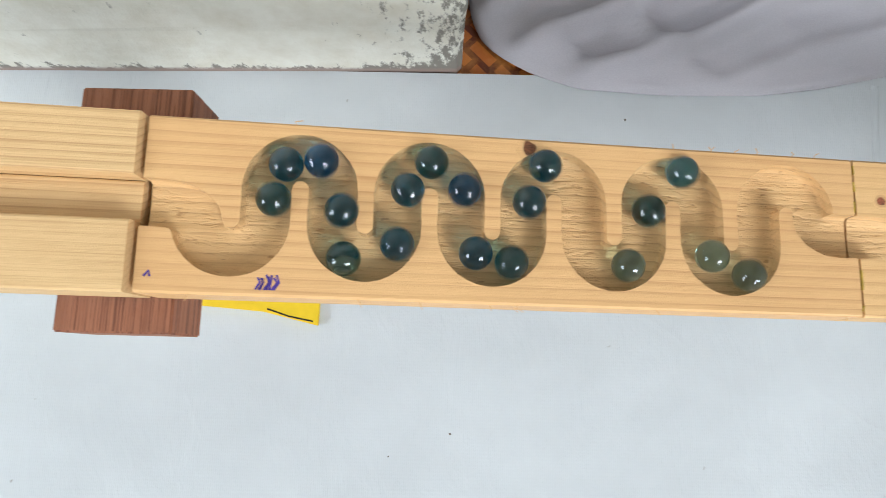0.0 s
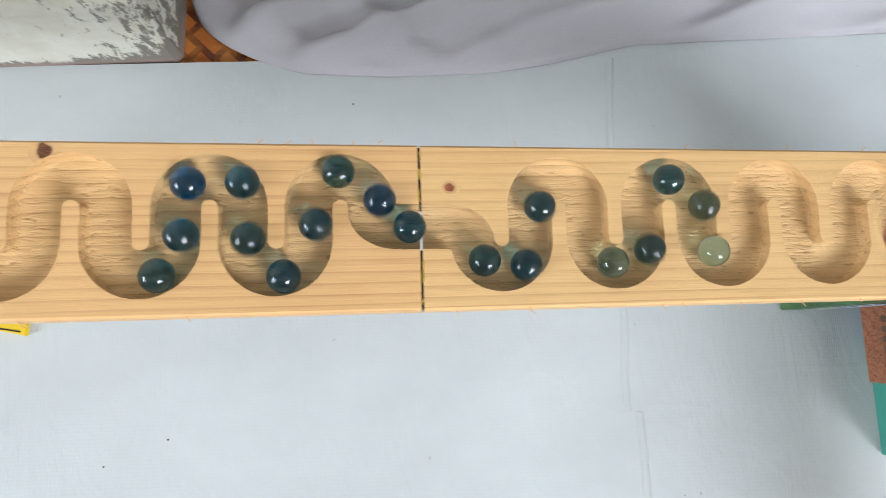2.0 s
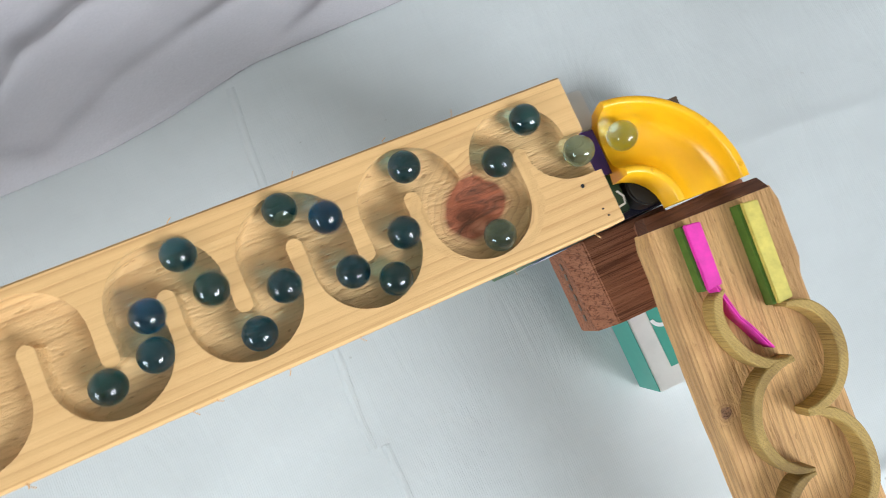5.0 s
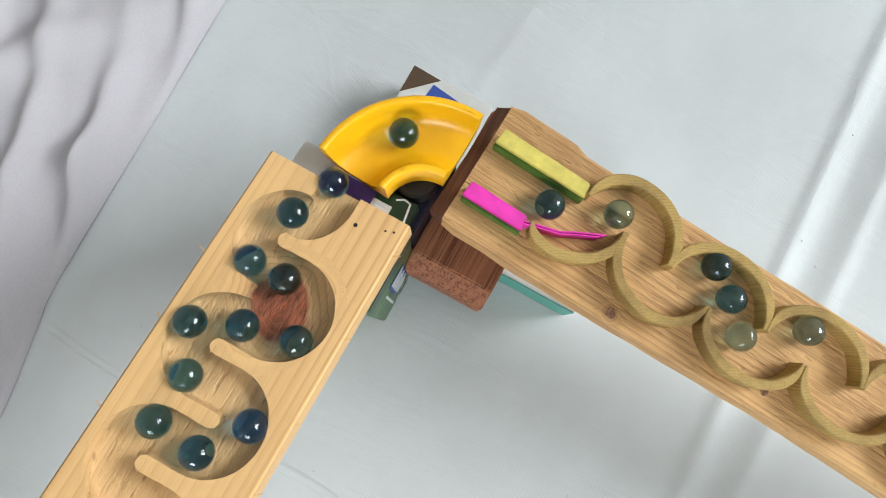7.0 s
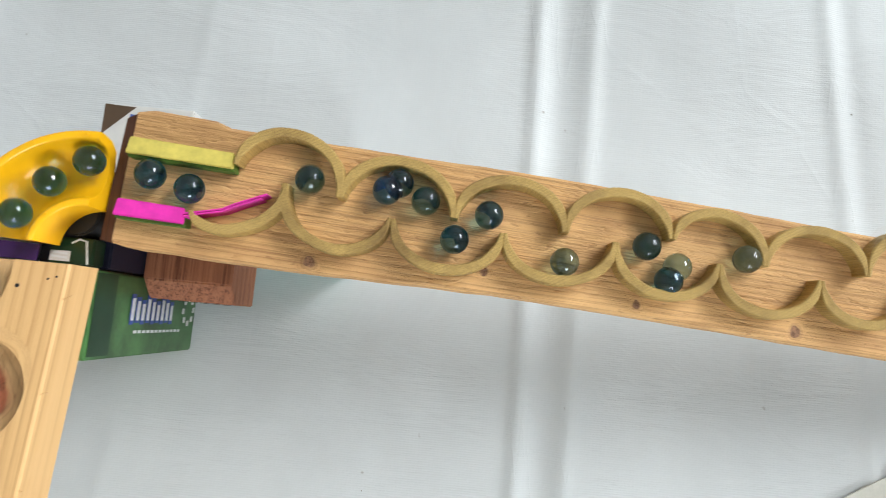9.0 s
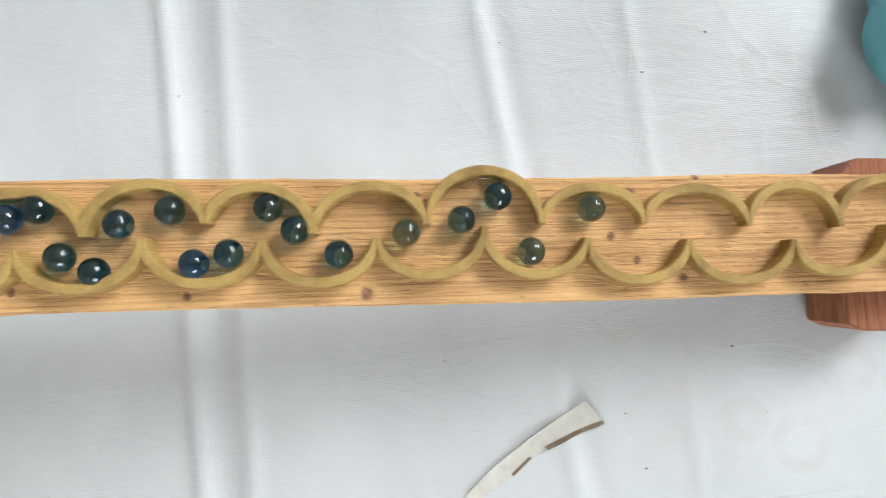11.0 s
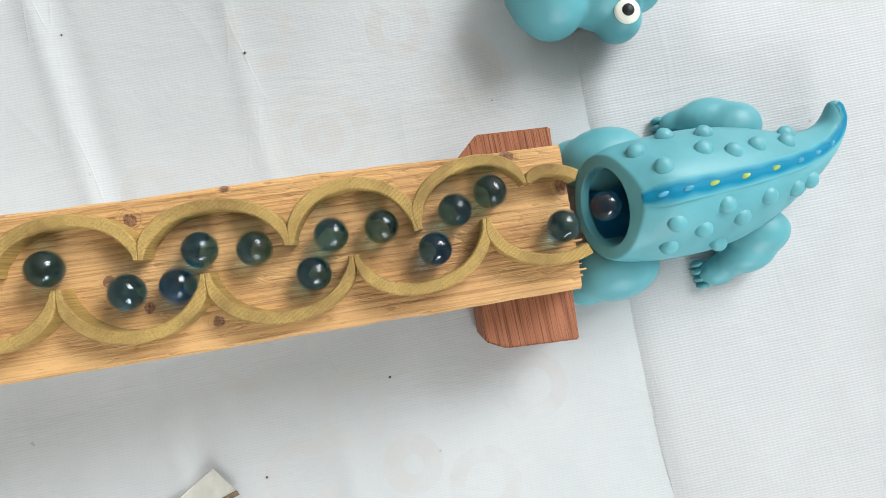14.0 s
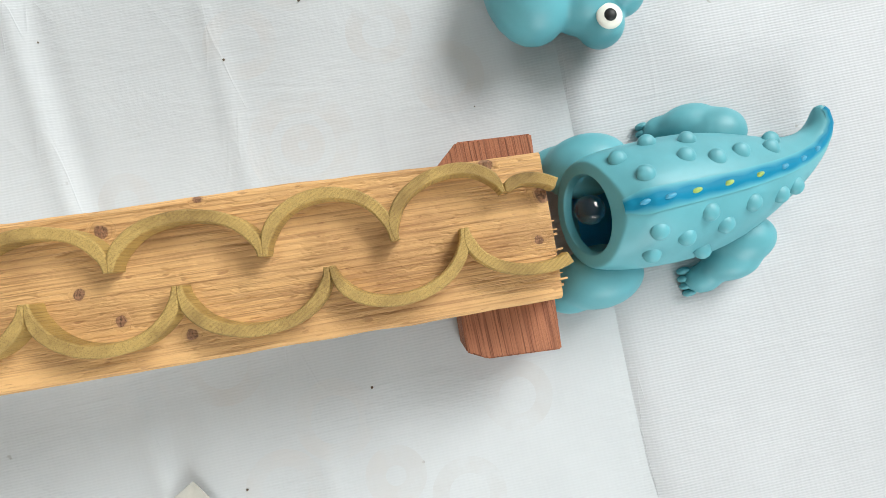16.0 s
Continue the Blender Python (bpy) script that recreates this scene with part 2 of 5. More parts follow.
YELLOW_PAPER = painted("yellow_card", (0.85, 0.58, 0.02), 0.5, 0.4, 0.06)
PALE_YELLOW = painted("yellow_paint", (0.66, 0.54, 0.12), 0.55, 0.35, 0.14, 150.0, 0.0004)
PINK = painted("pink_paint", (0.80, 0.035, 0.42), 0.5, 0.35, 0.12, 150.0, 0.0004)
GREEN = painted("green_paint", (0.10, 0.20, 0.03), 0.55, 0.35, 0.15, 150.0)
TEAL = painted("teal_card", (0.065, 0.33, 0.26), 0.4, 0.5, 0.05)
TEAL_BLUE = painted("blue_teal_card", (0.04, 0.20, 0.30), 0.4, 0.5, 0.05)
WHITE_CARD = painted("white_card", (0.68, 0.67, 0.65), 0.45, 0.5, 0.05)
BLUE_CARD = painted("blue_card", (0.05, 0.10, 0.40), 0.35, 0.5, 0.10)
SKY_CARD = painted("light_blue_card", (0.14, 0.36, 0.62), 0.3, 0.5, 0.15, 30.0)
BROWN_CARD = painted("brown_card", (0.10, 0.06, 0.035), 0.4, 0.5, 0.05)
PURPLE = painted("purple_card", (0.045, 0.012, 0.10), 0.45, 0.4, 0.1)
GREEN_CARD = painted("green_card", (0.10, 0.24, 0.08), 0.35, 0.5, 0.35, 30.0)
DARK_GREEN = painted("dark_green_card", (0.012, 0.045, 0.018), 0.35, 0.5, 0.2, 40.0)
NAVY = painted("navy_card", (0.012, 0.014, 0.035), 0.45, 0.4, 0.1)
BLACK = painted("black_print", (0.012, 0.012, 0.013), 0.5, 0.4, 0.1)
INK = painted("purple_ink", (0.09, 0.05, 0.30), 0.6, 0.3, 0.2, 300.0)
WHITE_PRINT = painted("white_print", (0.75, 0.77, 0.78), 0.45, 0.4, 0.05)
SKIN = painted("teal_vinyl", (0.117, 0.395, 0.45), 0.45, 0.45, 0.07, 35.0, 0.0002)
# blue lifted in colour to stand for light coming through the thin vinyl
SKIN_IN = painted("brightened_blue_vinyl", (0.03, 0.42, 0.70), 0.4, 0.45, 0.1, 35.0, 0.0002)
PALE_DASH = painted("pale_blue_vinyl_paint", (0.06, 0.36, 0.55), 0.4, 0.45, 0.1, 60.0, 0.0002)


def stripe_mat():
    """Sprayed blue paint that fades out to the teal vinyl at its rims."""
    m, nt, b = node_mat("blue_vinyl_paint", 0.6, 0.2)
    at = nt.nodes.new("ShaderNodeAttribute")
    at.attribute_name = "paint"
    edge = ramp(nt, at.outputs["Fac"], [(0.05, (0, 0, 0)), (0.75, (1, 1, 1))])
    nt.links.new(mix(nt, edge, (0.122, 0.405, 0.46), (0.0, 0.20, 0.34)), b.inputs["Base Color"])
    return m


STRIPE = stripe_mat()
LIME = painted("lime_vinyl_paint", (0.35, 0.52, 0.12), 0.4, 0.45, 0.1, 60.0, 0.0002)
EYE_WHITE = painted("eye_white", (0.75, 0.74, 0.66), 0.3, 0.5, 0.03)
GLUE = painted("dried_glue", (0.55, 0.36, 0.05), 0.35, 0.5, 0.2, 200.0)
LETTERS = [(0.632, -0.607, 0.026, 0.0065), (0.632, -0.607, 0.008, 0.005), (0.699, -0.583, 0.017, 0.005), (0.655, -0.70, 0.017, 0.005), (0.515, -0.535, 0.019, 0.005), (0.470, -0.592, 0.019, 0.005), (0.437, -0.556, 0.018, 0.005),
           (0.46, -0.70, 0.016, 0.005), (0.41, -0.66, 0.017, 0.005), (0.735, -0.62, 0.018, 0.005), (0.69, -0.665, 0.015, 0.005), (0.43, -0.62, 0.012, 0.006), (0.62, -0.50, 0.012, 0.005)]
TARP = tarp_mat("white_tarpaulin", (0.60, 0.622, 0.635), 0.45, LETTERS)
TARP_B = tarp_mat("woven_tarpaulin", (0.60, 0.61, 0.625), 1.0)
TAPE = painted("clear_tape", (0.66, 0.645, 0.58), 0.22, 0.5, 0.12, 60.0, 0.0006)
TAPE_DIRT = painted("dirty_tape_edge", (0.22, 0.16, 0.10), 0.5, 0.4, 0.2, 120.0)
CLOTH = painted("lilac_grey_cloth", (0.47, 0.445, 0.475), 0.85, 0.15, 0.05, 900.0, 0.0003)
GLASS = [glass("dark_blue_glass", (0.09, 0.31, 0.50)), glass("green_grey_glass", (0.40, 0.58, 0.58)), glass("blue_glass", (0.07, 0.29, 0.62)), glass("dark_green_glass", (0.12, 0.32, 0.42))]


def plaster_mat():
    m, nt, b = node_mat("white_plaster", 0.6, 0.3)
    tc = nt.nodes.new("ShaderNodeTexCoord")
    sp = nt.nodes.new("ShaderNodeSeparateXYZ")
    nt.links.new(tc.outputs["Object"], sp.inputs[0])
    f = noise_tex(nt, coords(nt), 30.0, 6, 0.65)
    col = mix(nt, ramp(nt, f, [(0.35, (0, 0, 0)), (0.75, (1, 1, 1))]), (0.74, 0.72, 0.64), (0.60, 0.56, 0.46))
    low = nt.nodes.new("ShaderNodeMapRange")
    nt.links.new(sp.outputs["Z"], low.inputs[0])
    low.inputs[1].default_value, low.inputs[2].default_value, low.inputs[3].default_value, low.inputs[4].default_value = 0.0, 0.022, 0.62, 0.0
    near = nt.nodes.new("ShaderNodeMapRange")
    nt.links.new(sp.outputs["X"], near.inputs[0])
    near.inputs[1].default_value, near.inputs[2].default_value, near.inputs[3].default_value, near.inputs[4].default_value = -0.09, 0.0, 0.0, 0.20
    chips = noise_tex(nt, coords(nt, (1.5, 1.5, 0.7)), 75.0, 5, 0.7)
    a = nt.nodes.new("ShaderNodeMath")
    nt.links.new(chips, a.inputs[0])
    nt.links.new(near.outputs[0], a.inputs[1])
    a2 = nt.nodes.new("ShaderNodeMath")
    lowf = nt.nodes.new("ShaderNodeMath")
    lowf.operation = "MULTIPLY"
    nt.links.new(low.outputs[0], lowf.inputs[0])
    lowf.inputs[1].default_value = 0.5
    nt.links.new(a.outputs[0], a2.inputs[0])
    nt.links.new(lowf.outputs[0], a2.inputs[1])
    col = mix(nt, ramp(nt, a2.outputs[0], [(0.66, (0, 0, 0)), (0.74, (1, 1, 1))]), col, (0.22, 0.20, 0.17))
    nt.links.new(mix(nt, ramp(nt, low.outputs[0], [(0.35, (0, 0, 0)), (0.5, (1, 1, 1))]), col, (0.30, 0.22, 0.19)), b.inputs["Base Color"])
    bump(nt, b, chips, 0.0012, 0.6)
    return m


def tile_mat():
    m, nt, b = node_mat("orange_tile", 0.3, 0.5)
    vec = coords(nt, (1, 1, 1), (0, 0, radians(45)))
    ck = N(nt, "ShaderNodeTexBrick", Scale=16.0)
    ck.inputs["Color1"].default_value, ck.inputs["Color2"].default_value, ck.inputs["Mortar"].default_value = (0.55, 0.17, 0.03, 1), (0.40, 0.10, 0.02, 1), (0.13, 0.03, 0.01, 1)
    ck.inputs["Mortar Size"].default_value = 0.05
    nt.links.new(vec, ck.inputs["Vector"])
    f = noise_tex(nt, coords(nt), 60.0, 4)
    nt.links.new(mix(nt, ramp(nt, f, [(0.4, (0, 0, 0)), (0.8, (1, 1, 1))]), ck.outputs["Color"], (0.62, 0.25, 0.06)), b.inputs["Base Color"])
    return m


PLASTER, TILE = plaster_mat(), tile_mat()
ROOM = painted("room_paint", (0.48, 0.48, 0.47), 0.8, 0.2, 0.05, 3.0)
CEIL = painted("ceiling_paint", (0.42, 0.42, 0.41), 0.85, 0.2, 0.05, 3.0)


# ---- mesh helpers ----
def from_bm(name, bm, material, parent=None, label="", smooth=False):
    me = bpy.data.meshes.new(name)
    bmesh.ops.recalc_face_normals(bm, faces=bm.faces)
    bm.to_mesh(me)
    bm.free()
    for mt in (material if isinstance(material, (list, tuple)) else [material]):
        me.materials.append(mt)
    if smooth:
        for p in me.polygons:
            p.use_smooth = True
        me.set_sharp_from_angle(angle=radians(55))
    ob = new(name, me)
    if parent:
        ob.parent = parent
        ob.matrix_parent_inverse = Matrix.Translation(parent.location).inverted()
    if label:
        tagged(ob, label)
    return ob


def part(name, bm, material, parent, label="", smooth=False):
    return from_bm(name, bm, material, parent, label, smooth)


def thing(name, label, category, at=(0, 0, 0), group=""):
    ob = new(name)
    ob.location = at
    ob.empty_display_size = 0.01
    return tagged(ob, label, category, group)


def prism(points, z0, z1, bevel=0.0, put=None, segments=2):
    """A bmesh of an outline carried from z0 to z1; put maps a point to its place."""
    bm = bmesh.new()
    lo = [bm.verts.new((*p, z0)) for p in points]
    hi = [bm.verts.new((*p, z1)) for p in points]
    bm.faces.new(lo[::-1])
    bm.faces.new(hi)
    n = len(points)
    for i in range(n):
        bm.faces.new((lo[i], lo[(i + 1) % n], hi[(i + 1) % n], hi[i]))
    if bevel:
        bmesh.ops.recalc_face_normals(bm, faces=bm.faces)
        bmesh.ops.bevel(bm, geom=list(bm.edges), offset=bevel, segments=segments, affect="EDGES", clamp_overlap=True)
    if put:
        for v in bm.verts:
            v.co = put(*v.co)
    return bm


def rect(x0, y0, x1, y1):
    return [(x0, y0), (x1, y0), (x1, y1), (x0, y1)]


def box_bm(x0, y0, z0, x1, y1, z1, bevel=0.001):
    return prism(rect(x0, y0, x1, y1), z0, z1, bevel)


def ribbon(points, width, z0, z1, put=None, bevel=0.0006, tip=0.0, blunt_end=False):
    """A thin wall of the given width along a line in the plan."""
    left, right = [], []
    n = len(points)
    for i, p in enumerate(points):
        wide = width * (1 - tip * max(0.0, 1 - (i if blunt_end else min(i, n - 1 - i)) / (0.13 * n)))
        a, b = Vector(points[max(i - 1, 0)]), Vector(points[min(i + 1, n - 1)])
        d = (b - a).normalized()
        s = Vector((-d.y, d.x)) * (wide / 2)
        left.append(tuple(Vector(p) + s))
        right.append(tuple(Vector(p) - s))
    bm = bmesh.new()
    rows = []
    for (l, r) in zip(left, right):
        l, r = Vector(l), Vector(r)
        e = min(bevel, (r - l).length / 4)
        d = (r - l).normalized() * e
        sec = [(*l, z0), (*l, z1 - e), (*(l + d), z1), (*(r - d), z1), (*r, z1 - e), (*r, z0)]
        rows.append([bm.verts.new(put(*q) if put else q) for q in sec])
    for a, b in zip(rows, rows[1:]):
        for k in range(6):
            bm.faces.new((a[k], a[(k + 1) % 6], b[(k + 1) % 6], b[k]))
    bm.faces.new(rows[0])
    bm.faces.new(rows[-1][::-1])
    return bm


def lathe_rings(bm, rings, close_start=True, close_end=True):
    vs = [[bm.verts.new(p) for p in r] for r in rings]
    for a, b in zip(vs, vs[1:]):
        for k in range(len(a)):
            bm.faces.new((a[k], a[(k + 1) % len(a)], b[(k + 1) % len(a)], b[k]))
    if close_start:
        bm.faces.new(vs[0][::-1])
    if close_end:
        bm.faces.new(vs[-1])
    return vs


def ellipsoid(bm, c, r, m=None, u=20, v=12):
    g = bmesh.ops.create_uvsphere(bm, u_segments=u, v_segments=v, radius=1.0)
    for q in g["verts"]:
        p = Vector((q.co.x * r[0], q.co.y * r[1], q.co.z * r[2]))
        if m:
            p = m @ p
        q.co = p + Vector(c)
        q.co.z = max(q.co.z, 0.0012)
    return g["verts"]


def text_curve(name, body, size, m, material, parent, label=""):
    cu = bpy.data.curves.new(name, "FONT")
    cu.body, cu.size, cu.align_x, cu.align_y, cu.extrude = body, size, "CENTER", "CENTER", 0.0002
    cu.materials.append(material)
    ob = new(name, cu)
    ob.matrix_world = m
    ob.parent = parent
    if label:
        tagged(ob, label)
    return ob


from mathutils.bvhtree import BVHTree
from mathutils.geometry import delaunay_2d_cdt, intersect_line_line_2d


# ---- the place ----
# room shell with a window opening
def room():
    x0, x1, y0, y1, h, t = -3.4, 4.7, -3.8, 3.6, 4.7, 0.12
    def wall(name, a, b, label):
        return tagged(from_bm(name, box_bm(*a, *b, 0.0), ROOM), label, "wall", kind="structure")
    tagged(from_bm("wall_south", box_bm(x0, y0 - t, -0.05, WINDOW[0] - SPAN[0], y0, h, 0), ROOM), "plain painted room wall", "wall", kind="structure")
    tagged(from_bm("wall_south_side", box_bm(WINDOW[0] + SPAN[0], y0 - t, -0.05, x1, y0, h, 0), ROOM), "plain painted room wall beside the window", "wall", kind="structure")
    tagged(from_bm("wall_south_sill", box_bm(WINDOW[0] - SPAN[0], y0 - t, -0.05, WINDOW[0] + SPAN[0], y0, WINDOW[2] - SPAN[1], 0), ROOM), "plain painted wall under the window", "wall", kind="structure")
    tagged(from_bm("wall_south_head", box_bm(WINDOW[0] - SPAN[0], y0 - t, WINDOW[2] + SPAN[1], WINDOW[0] + SPAN[0], y0, h, 0), ROOM), "plain painted wall over the window", "wall", kind="structure")
    win = tagged(new("window_1"), "white framed window with upright bars", "window", kind="structure")
    win.location = (WINDOW[0], y0, WINDOW[2] - SPAN[1])
    for k in (-1.42, -0.5, 0.5, 1.42):
        part("window_frame", box_bm(WINDOW[0] + k - 0.08, y0 - 0.08, WINDOW[2] - SPAN[1], WINDOW[0] + k + 0.08, y0 - 0.04, WINDOW[2] + SPAN[1], 0.002), ROOM, win)
    wall("wall_north", (x0, y1, -0.05), (x1, y1 + t, h), "plain painted room wall")
    wy, wz = WINDOW_2[1:]
    wall("wall_west", (x0 - t, y0, -0.05), (x0, wy - SPAN_2[0], h), "plain painted room wall")
    wall("wall_west_side", (x0 - t, wy + SPAN_2[0], -0.05), (x0, y1 + t, h), "plain painted room wall beside the window")
    wall("wall_west_sill", (x0 - t, wy - SPAN_2[0], -0.05), (x0, wy + SPAN_2[0], wz - SPAN_2[1]), "plain painted wall under the window")
    wall("wall_west_head", (x0 - t, wy - SPAN_2[0], wz + SPAN_2[1]), (x0, wy + SPAN_2[0], h), "plain painted wall over the window")
    win = tagged(new("window_2"), "white framed window with upright bars", "window", kind="structure")
    win.location = (x0, wy, wz - SPAN_2[1])
    for k in (-0.86, -0.3, 0.3, 0.86):
        part("window_frame", box_bm(x0 - 0.08, wy + k - 0.04, wz - SPAN_2[1], x0 - 0.04, wy + k + 0.04, wz + SPAN_2[1], 0.002), ROOM, win)
    wall("wall_east", (x1, y0 - t, -0.05), (x1 + t, y1 + t, h), "plain painted room wall")
    tagged(from_bm("ceiling", box_bm(x0 - t, y0 - t, h, x1 + t, y1 + t, h + 0.1, 0), CEIL), "plain grey room ceiling", "ceiling", kind="structure")
    tagged(from_bm("floor", box_bm(x0 - t, y0 - t, -0.06, x1 + t, y1 + t, -0.004, 0), TILE), "orange and brown patterned tile floor", "floor", kind="structure")


def plaster_wall():
    """The end of a whitewashed wall, its foot dirty and its corner chipped."""
    bm = prism([(-1.6, 0.236), (-0.40, 0.243), (0.004, 0.2505), (0.0085, 0.256), (0.012, 0.42), (0.014, 0.9), (-1.6, 0.9)], -0.003, 1.1, 0.0)
    bmesh.ops.subdivide_edges(bm, edges=[e for e in bm.edges if abs(e.verts[0].co.z - e.verts[1].co.z) > 0.5], cuts=60)
    for v in bm.verts:
        if v.co.z > 0 and v.co.x > -0.02 and v.co.y < 0.3:
            k = noise.noise(v.co * 90) * 0.0022 + noise.noise(v.co * 30) * 0.0016
            v.co.x += k
            v.co.y -= k
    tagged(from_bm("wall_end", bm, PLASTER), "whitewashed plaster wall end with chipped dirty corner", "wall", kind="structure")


def crease(y, at, width):
    d = (y - at) / width
    return math.exp(-d * d)


def tarp_height(x, y):
    z = 0.0016 + 0.0011 * noise.noise(Vector((x * 7, y * 5, 0.3))) + 0.0006 * noise.noise(Vector((x * 22, y * 13, 4)))
    far = min(1.0, max(0.0, (-0.12 - y) / 0.1))
    z += far * 0.0036 * (crease(y, -0.2215 + 0.02 * (x - 0.6), 0.006) - 0.6 * crease(y, -0.240 + 0.01 * (x - 0.6), 0.010))
    z += far * 0.0026 * (crease(y, -0.262, 0.007) + 0.7 * crease(y, -0.475 + 0.12 * (x - 0.56), 0.006) - 0.5 * crease(y, -0.49 + 0.12 * (x - 0.56), 0.008))
    z += far * 0.0012 * crease(y, -0.575 + 0.06 * (x - 0.56), 0.006) + 0.0009 * crease(y, 0.12 - 0.1 * x, 0.006)
    return z


def tarpaulin():
    xs, ys = np.arange(-0.75, 1.201, 0.010), np.arange(-0.78, 0.2485, 0.0042)
    ys = np.append(ys, np.r_[0.2485, np.arange(0.256, 0.40, 0.012)])
    verts = [(x, y, tarp_height(x, y)) for y in ys for x in xs]
    w = len(xs)
    faces = [(j * w + i, j * w + i + 1, (j + 1) * w + i + 1, (j + 1) * w + i) for j in range(len(ys) - 1) for i in range(w - 1) if ys[j + 1] < 0.249 or xs[i] > 0.083]
    me = bpy.data.meshes.new("tarpaulin")
    me.from_pydata(verts, [], faces)
    me.materials.append(TARP)
    for p in me.polygons:
        p.use_smooth = True
    sheet = tagged(new("tarpaulin", me), "white plastic tarpaulin spread on the floor, creased and faintly printed", "tarpaulin")
    # white sheet added out of view, to bounce light up into the room
    part("bounce_sheet", box_bm(-3.3, -3.7, -0.0035, 4.6, 0.2470, -0.0012, 0), TARP, sheet)
    # overlapping fold of the sheet
    for pts in ([(0.370, 0.245), (0.366, 0.2), (0.364, 0.15), (0.366, 0.018), (0.363, -0.02), (0.3635, -0.049)], [(0.3725, -0.0495), (0.3735, -0.08), (0.374, -0.12), (0.371, -0.3), (0.37, -0.7)]):
        fine = []
        for a, b in zip(pts, pts[1:]):
            fine += [tuple(Vector(a).lerp(Vector(b), k / 8)) for k in range(8)]
        part("fold", ribbon(fine + [pts[-1]], 0.0085, -0.002, 0.0006, lambda x, y, z: (x, y, tarp_height(x, y) + z), 0.0016), TARP, sheet, "narrow raised fold of the sheet", True)
    # the second, coarser woven sheet over its end
    xs, ys = np.arange(0.2, 1.101, 0.012), np.arange(-1.36, -0.7649, 0.0075)
    def edge(x):
        return -0.766 + 0.004 * noise.noise(Vector((x * 8, 1, 0))) - 0.012 * max(0, (0.42 - x)) * 4
    verts = []
    for j, y in enumerate(ys[::-1]):
        for x in xs:
            yy = min(y, edge(x)) if j == 0 else y + (edge(x) + 0.7675) * max(0, 1 - j / 6)
            verts.append((x, yy, 0.0042 - (0.0022 if j == 0 else 0) + 0.0016 * noise.noise(Vector((x * 9, y * 7, 2))) + 0.0012 * noise.noise(Vector((x * 3 + y * 14, y * 4, 7)))))
    w = len(xs)
    me = bpy.data.meshes.new("woven_sheet")
    me.from_pydata(verts, [], [(j * w + i, (j + 1) * w + i, (j + 1) * w + i + 1, j * w + i + 1) for j in range(len(ys) - 1) for i in range(w - 1)])
    me.materials.append(TARP_B)
    for p in me.polygons:
        p.use_smooth = True
    tagged(new("woven_sheet", me), "white woven plastic sheet with coarse ribbed weave under the toy", "sheet")


CLOTH_EDGE = [(0.012, 0.335), (0.016, 0.300), (0.026, 0.277), (0.045, 0.262), (0.07, 0.249), (0.11, 0.2355), (0.18, 0.2315), (0.268, 0.233), (0.32, 0.240), (0.389, 0.2555), (0.47, 0.2575), (0.56, 0.26), (0.674, 0.264), (0.9, 0.27)]


